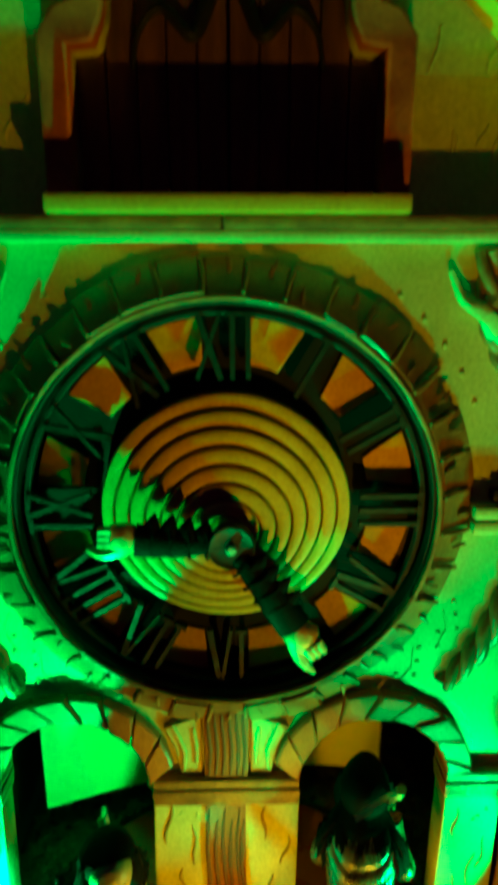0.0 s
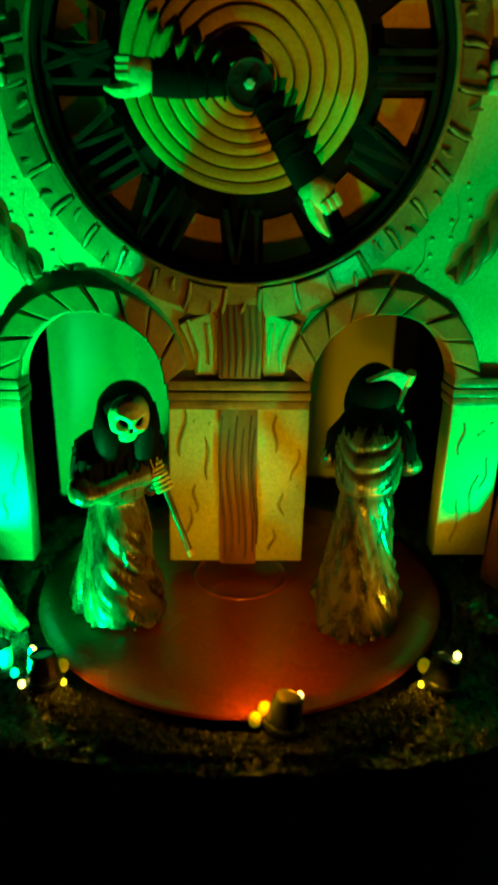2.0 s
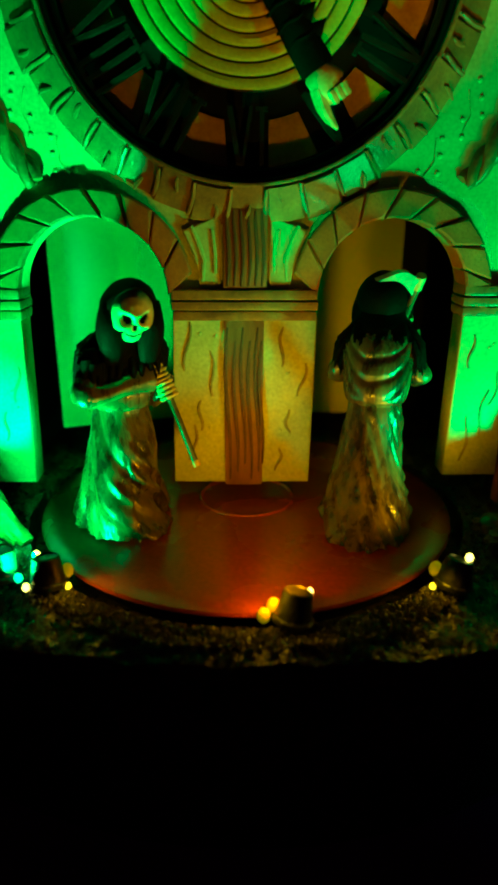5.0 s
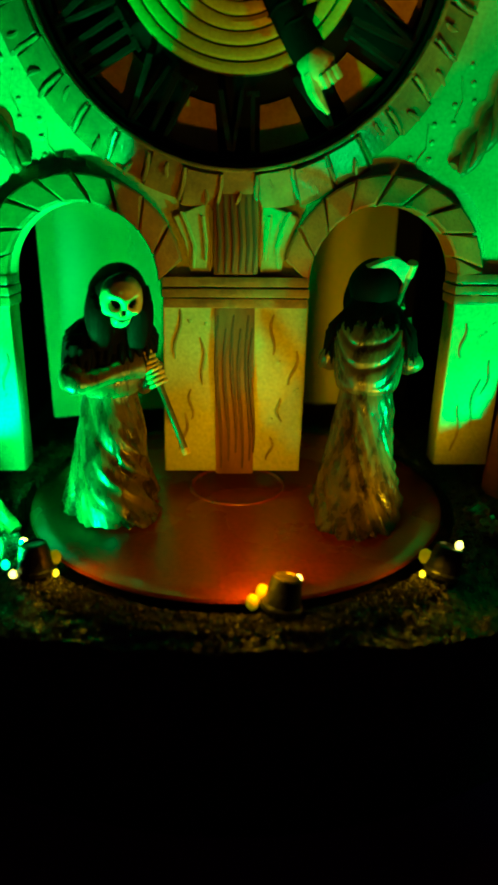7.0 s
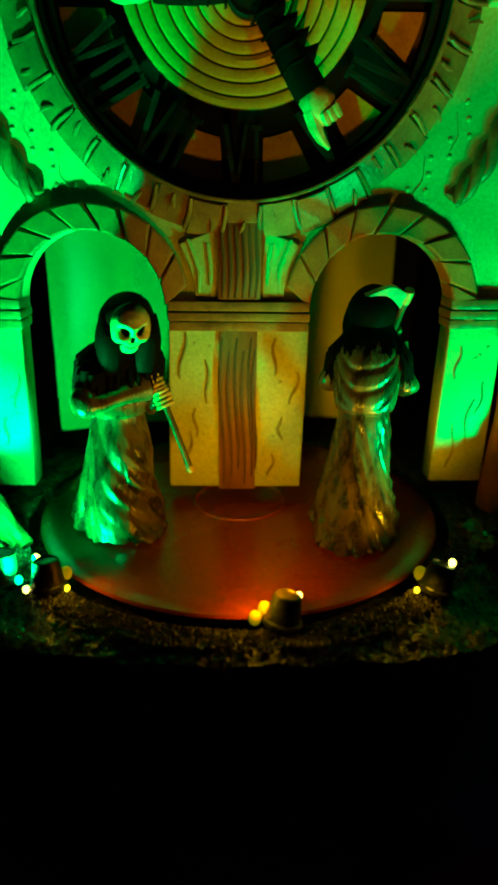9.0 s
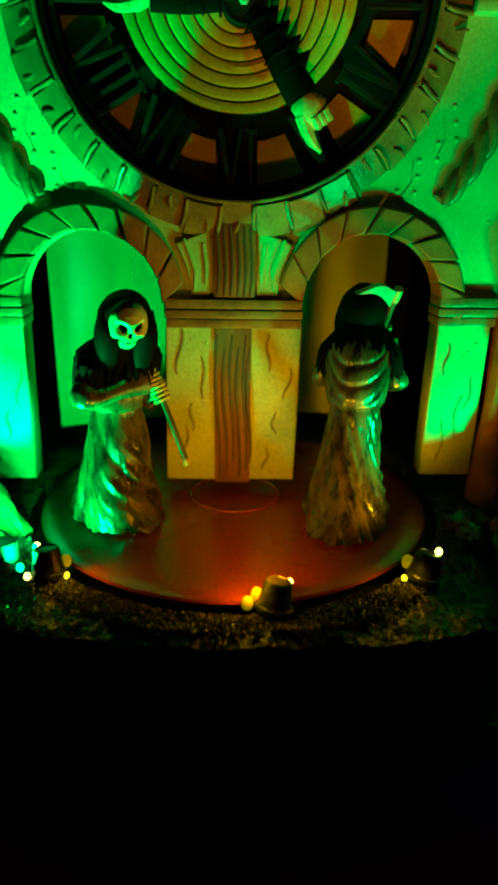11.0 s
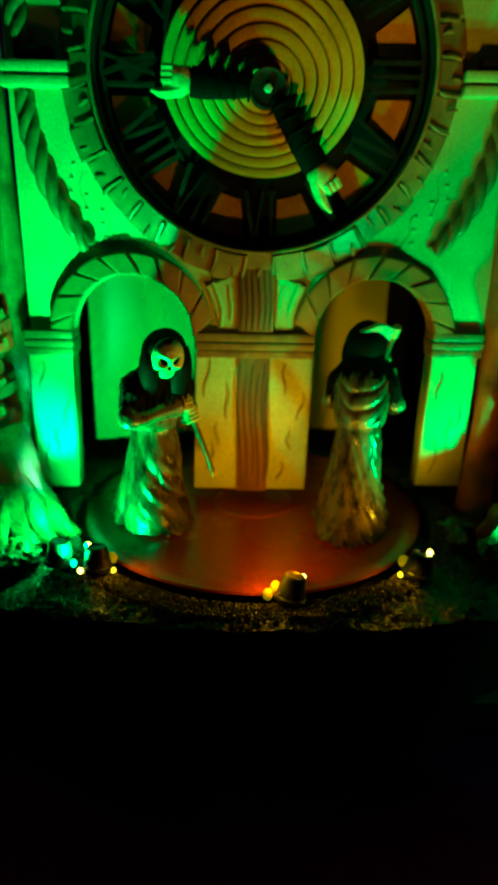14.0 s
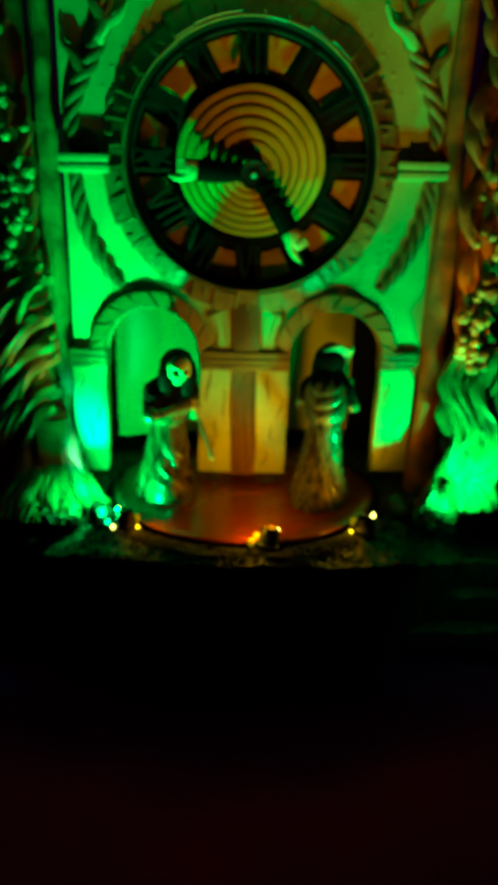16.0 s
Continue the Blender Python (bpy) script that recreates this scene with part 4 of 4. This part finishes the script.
def left_tree():
    rng = random.Random(11)
    t = empty("gnarled_tree", -0.150, 0.0, 0, "gnarled tree with drooping leafy strands beside the clock", "tree", "trees beside the clock")
    bm = bmesh.new()
    strand(bm, [(0.010, 0.012, 0.0), (0.012, 0.010, 0.08), (0.0135, 0.010, 0.18), (0.0125, 0.010, 0.28), (0.0115, 0.012, 0.40)], 0.009, 0.0055, 0, 14)
    part("trunk", bm, PALEBARK, t)
    bm = bmesh.new()
    strand(bm, [(-0.016, 0.02, 0.0), (-0.020, 0.02, 0.10), (-0.014, 0.02, 0.2), (-0.022, 0.02, 0.40)], 0.026, 0.016, 0, 14)
    part("trunk", bm, BARK, t)
    for k in range(110):
        z = 0.018 + 0.140 * (k % 37) / 37 + rng.uniform(-0.006, 0.006)
        x, y = rng.uniform(-0.016, 0.015), rng.uniform(-0.020, 0.004)
        ln = rng.uniform(0.012, 0.040)
        bm = bmesh.new()
        strand(bm, [(x, y, z + 0.010), (x - ln * 0.35, y - 0.012, z + 0.004), (x - ln * 0.75, y - 0.016, z - 0.010), (x - ln, y - 0.014, max(0.002, z - 0.022))], rng.uniform(0.0026, 0.0058), 0.0008, 0, 8)
        part("leaf_strand", bm, PALEBARK if rng.random() < 0.75 else BARK, t)
    for k in range(9):
        a = radians(178 + 16 * k)
        bm = bmesh.new()
        r = rng.uniform(0.040, 0.060)
        strand(bm, [(-0.004, -0.004, 0.034), (0.012 * math.cos(a), -0.010 + 0.014 * math.sin(a), 0.022), (0.7 * r * math.cos(a), -0.010 + 0.7 * r * math.sin(a), 0.009), (r * math.cos(a), -0.010 + r * math.sin(a), 0.002)], 0.011, 0.003, 0, 9)
        part("root", bm, PALEBARK, t)
    for k in range(12):
        a, ln = radians(-30 - 7.5 * k + rng.uniform(-4, 4)), rng.uniform(0.036, 0.052)
        x, y, wav = 0.004 + 0.012 * math.cos(a), -0.014 + 0.012 * math.sin(a), rng.uniform(-0.004, 0.004)
        bm = bmesh.new()
        strand(bm, [(x, y, rng.uniform(0.030, 0.055)), (x + 0.35 * ln * math.cos(a) + wav, y + 0.35 * ln * math.sin(a), 0.021), (x + 0.7 * ln * math.cos(a), y + 0.7 * ln * math.sin(a) - wav, 0.011), (x + ln * math.cos(a), y + ln * math.sin(a), 0.002)], rng.uniform(0.006, 0.010), 0.0030, 0, 10)
        part("root", bm, PALEBARK, t)
    for k in range(46):
        x, y = rng.uniform(-0.045, 0.034), rng.uniform(-0.066, -0.030)
        a, ln, up = rng.uniform(3.4, 6.0), rng.uniform(0.010, 0.020), rng.uniform(0.006, 0.013)
        bm = bmesh.new()
        strand(bm, [(x, y, 0.001), (x + 0.3 * ln * math.cos(a), y + 0.3 * ln * math.sin(a), up), (x + ln * math.cos(a), y + ln * math.sin(a), 0.002)], rng.uniform(0.0018, 0.0034), 0.0008, 0, 7)
        part("low_strand", bm, PALEBARK if k % 3 else BARK, t)
    for k in range(15):
        x, z = rng.uniform(-0.040, -0.002), 0.155 + 0.16 * k / 15
        bm = bmesh.new()
        strand(bm, [(x + 0.012, -0.004, z + 0.028), (x + 0.008, -0.012, z + 0.014), (x - 0.006, -0.014, z), (x - 0.012, -0.010, z - 0.018)], rng.uniform(0.003, 0.006), 0.001, 0, 8)
        part("limb", bm, BARK, t)
    for cx, cz, cnt in ((-0.001, 0.214, 16), (0.0, 0.192, 9), (-0.012, 0.262, 9), (0.002, 0.246, 5), (-0.006, 0.168, 6), (-0.010, 0.300, 6)):
        for k in range(cnt):
            a, d = rng.uniform(0, 6.28), 0.011 * math.sqrt(rng.random())
            r = rng.uniform(0.0030, 0.0052)
            bm = bmesh.new()
            blob(bm, (cx + d * math.cos(a), -0.022 - 0.006 * (1 - d / 0.011), cz + d * math.sin(a)), (r, r, r), 0, 0.3, k, 2)
            part("burl", bm, PALEBARK, t)
    return t


def right_tree():
    rng = random.Random(29)
    t = empty("gnarled_tree", 0.150, 0.0, 0, "red-brown gnarled tree with draped pale roots and burls", "tree", "trees beside the clock")
    bm = bmesh.new()
    strand(bm, [(-0.019, -0.004, 0.0), (-0.0195, -0.004, 0.06), (-0.0195, -0.003, 0.15), (-0.0205, -0.002, 0.22), (-0.0205, -0.002, 0.30), (-0.020, -0.002, 0.40)], 0.0105, 0.0045, 0, 16)
    part("trunk", bm, BARK, t)
    bm = bmesh.new()
    strand(bm, [(0.020, 0.016, 0.0), (0.018, 0.014, 0.12), (0.016, 0.014, 0.25), (0.020, 0.014, 0.40)], 0.026, 0.018, 0, 16)
    part("trunk", bm, BARK, t)
    for k in range(26):
        x = -0.010 + 0.036 * (k % 13) / 13
        z1 = rng.uniform(0.055, 0.105)
        w = rng.uniform(-0.006, 0.006)
        bm = bmesh.new()
        strand(bm, [(x + 0.010 + w, -0.016, z1 + 0.012), (x + w - 0.006, -0.030, z1 - 0.014), (x + 0.005 - w, -0.038, z1 * 0.55), (x - 0.006 + w, -0.038, z1 * 0.25), (x + w * 1.5, -0.044 + rng.uniform(-0.006, 0.006), 0.003)], rng.uniform(0.003, 0.0062), 0.0022, 0, 9)
        part("root", bm, PALEBARK, t)
    for k in range(44):
        x, z = rng.uniform(-0.012, 0.018), 0.125 + 0.26 * k / 44
        bm = bmesh.new()
        strand(bm, [(x + 0.010, -0.006, z + 0.026), (x - 0.004, -0.018, z + 0.012), (x - 0.004 * rng.random(), -0.022, z - 0.004), (x + 0.014, -0.014, z - 0.018)], rng.uniform(0.0045, 0.0085), 0.0014, 0, 9)
        part("limb", bm, BARK, t)
    for cx, cz, cnt in ((-0.008, 0.118, 8), (0.000, 0.104, 11), (0.004, 0.152, 9), (-0.004, 0.132, 6), (0.002, 0.180, 5), (0.000, 0.215, 6), (0.004, 0.250, 7), (0.0, 0.282, 6)):
        for k in range(cnt):
            a, d = rng.uniform(0, 6.28), 0.0095 * math.sqrt(rng.random())
            r = rng.uniform(0.0026, 0.0048)
            bm = bmesh.new()
            blob(bm, (cx + d * math.cos(a), -0.030 - 0.006 * (1 - d / 0.0095), cz + d * math.sin(a)), (r, r, r), 0, 0.3, k, 2)
            part("burl", bm, PALEBARK, t)
    return t


left_tree(), right_tree()

# ---- stones on the ground by the lamps ----
# Added stone, sized so its shadow cuts across the right pillar's foot.
bm = bmesh.new()
blob(bm, (0, 0, 0), (0.013, 0.011, 0.0165), 0, 0.5, 77, 3)
ob = mesh("stone", bm, BARK)
ob.location = (0.133, -0.044, 0.006)
tagged(ob, "knobbly brown stone added by the tree to shade the right pillar", "stone", "stones by the lamps")
rng = random.Random(41)
for k in range(16):
    s = 1 if k % 3 else -1
    x, y = s * rng.uniform(0.104, 0.134), rng.uniform(-0.074, -0.030)
    r = rng.uniform(0.004, 0.0085)
    bm = bmesh.new()
    blob(bm, (0, 0, 0), (r, r * 0.9, r * 0.75), 0, 0.6, k, 3)
    ob = mesh("stone", bm, MOSSY)
    ob.location = (x, y, r * 0.35)
    tagged(ob, "rough dark mossy stone on the gritty ground", "stone", "stones by the lamps")

# ---- loose grit ----
rng = random.Random(77)
verts, faces = [], []
for k in range(5200):
    a, d = rng.uniform(-math.pi, 0.15), TR + 0.0060 + 0.0125 * rng.random() ** 1.2
    x, y = TX + d * math.cos(a), TY + d * math.sin(a)
    if y < -0.116 + 2.35 * x * x:
        continue
    r = rng.uniform(0.0005, 0.0013)
    o, q = len(verts), [Vector((rng.uniform(0.6, 1.2) * sx, rng.uniform(0.6, 1.2) * sy, rng.uniform(0.6, 1.2) * sz)) * r for sx, sy, sz in ((1, 0, 0), (-1, 0, 0), (0, 1, 0), (0, -1, 0), (0, 0, 1), (0, 0, -1))]
    t = Matrix.Rotation(rng.uniform(0, 6.28), 3, "Z")
    verts += [tuple(t @ v + Vector((x, y, 0.0012))) for v in q]
    faces += [(o + p, o + s, o + u) for p, s, u in ((0, 2, 4), (2, 1, 4), (1, 3, 4), (3, 0, 4), (2, 0, 5), (1, 2, 5), (3, 1, 5), (0, 3, 5))]
me = bpy.data.meshes.new("grit")
me.from_pydata(verts, [], faces)
me.materials.append(GRIT)
tagged(new("grit", me), "loose dark glossy grit round the turntable", "grit", "", "stuff")

# ---- masonry pieces ----
def wedge(r0, r1, half, y0, y1, slope=0.0, skew=0.0, shrink=0.0006):
    """One stone of a ring, centred on the +z direction of the x-z plane, slightly pillowed."""
    bm = bmesh.new()
    back, front, lip = [], [], []
    m = 4
    def arc(ra, rb, h, y, tilt=0.0):
        out = [(ra * math.sin(-h + 2 * h * k / m), y - tilt, ra * math.cos(-h + 2 * h * k / m)) for k in range(m + 1)]
        out += [(rb * math.sin(skew + h - 2 * h * k / m), y, rb * math.cos(skew + h - 2 * h * k / m)) for k in range(m + 1)]
        return [bm.verts.new(p) for p in out]
    g = shrink / r1
    back, lip, front = arc(r0, r1, half - g, y1), arc(r0, r1, half - g, y0 + 0.0009 + slope, slope), arc(r0 + 0.0009, r1 - 0.0009, half - g - 0.0009 / r1, y0 + slope, slope)
    cnt = len(back)
    for a, b in ((back, lip), (lip, front)):
        for k in range(cnt):
            bm.faces.new((a[k], a[(k + 1) % cnt], b[(k + 1) % cnt], b[k]))
    bm.faces.new(front)
    bm.faces.new(back[::-1])
    return bm


def ring_of(name, parent, cx, cz, r0, r1, a0, a1, count, y0, y1, mat, jig, seed, slope=0.0, skew=0.0):
    rng = random.Random(seed)
    half = radians(a1 - a0) / count / 2
    first = None
    for k in range(count):
        a = radians(a0) + half * (2 * k + 1)
        if first is None:
            first = mesh(name, wedge(r0, r1, half, y0, y1, slope, skew), mat, parent)
            ob = first
        else:
            ob = new(name, first.data)
            ob.parent = parent
        s = 1 + rng.uniform(-jig, jig)
        ob.matrix_local = Matrix.Translation((cx, rng.uniform(-0.0012, 0.0006), cz)) @ Matrix.Rotation(math.pi / 2 - a, 4, "Y") @ Matrix.Diagonal((s, 1, s, 1))


ring_of("ring_stone", dial, 0, 0, R_IN + 0.002, R_OUT, -5, 355, 36, -0.0092, 0.002, STONE, 0.02, 5, 0.0076)
rng = random.Random(8)
for k in range(36):
    a = radians(10 * k + 5)
    r0, r1 = R_IN + 0.0035, R_OUT - 0.0006 + rng.uniform(-0.002, 0.001)
    line = [((r0 + (r1 - r0) * q / 4) * math.cos(a + 0.006 * math.sin(k + q)), -0.0102 + 0.0074 * q / 4, (r0 + (r1 - r0) * q / 4) * math.sin(a + 0.006 * math.sin(k + q))) for q in range(5)]
    part("rib", tube(bmesh.new(), line, [0.0007, 0.0010, 0.0009, 0.0010, 0.0008], 7), STONE, dial)
    b = a + radians(5 + rng.uniform(-1.6, 1.6))
    r0, r1 = (R_OUT - 0.0065, R_OUT - 0.0006) if k % 3 else (R_IN + 0.004, R_IN + 0.0095)
    line = [((r0 + (r1 - r0) * q / 3) * math.cos(b + 0.010 * math.sin(2 * k + q)), (-0.0058 if k % 3 else -0.0090) + 0.0024 * q / 3, (r0 + (r1 - r0) * q / 3) * math.sin(b + 0.010 * math.sin(2 * k + q))) for q in range(4)]
    part("chip", tube(bmesh.new(), line, [0.0005, 0.0009, 0.0009, 0.0005], 6), STONE, dial)
for cx in (LA, RA):
    surround = empty("arch_surround", cx, 0, SPRING, "brown stone arch ring over the opening", "arch", "arches")
    ring_of("voussoir", surround, 0, 0, AR, AR + 0.0115, 0, 180, 9, -0.0058, 0.010, ARCHSTONE, 0.01, 3, 0.0008, -0.20 if cx < 0 else 0.20)
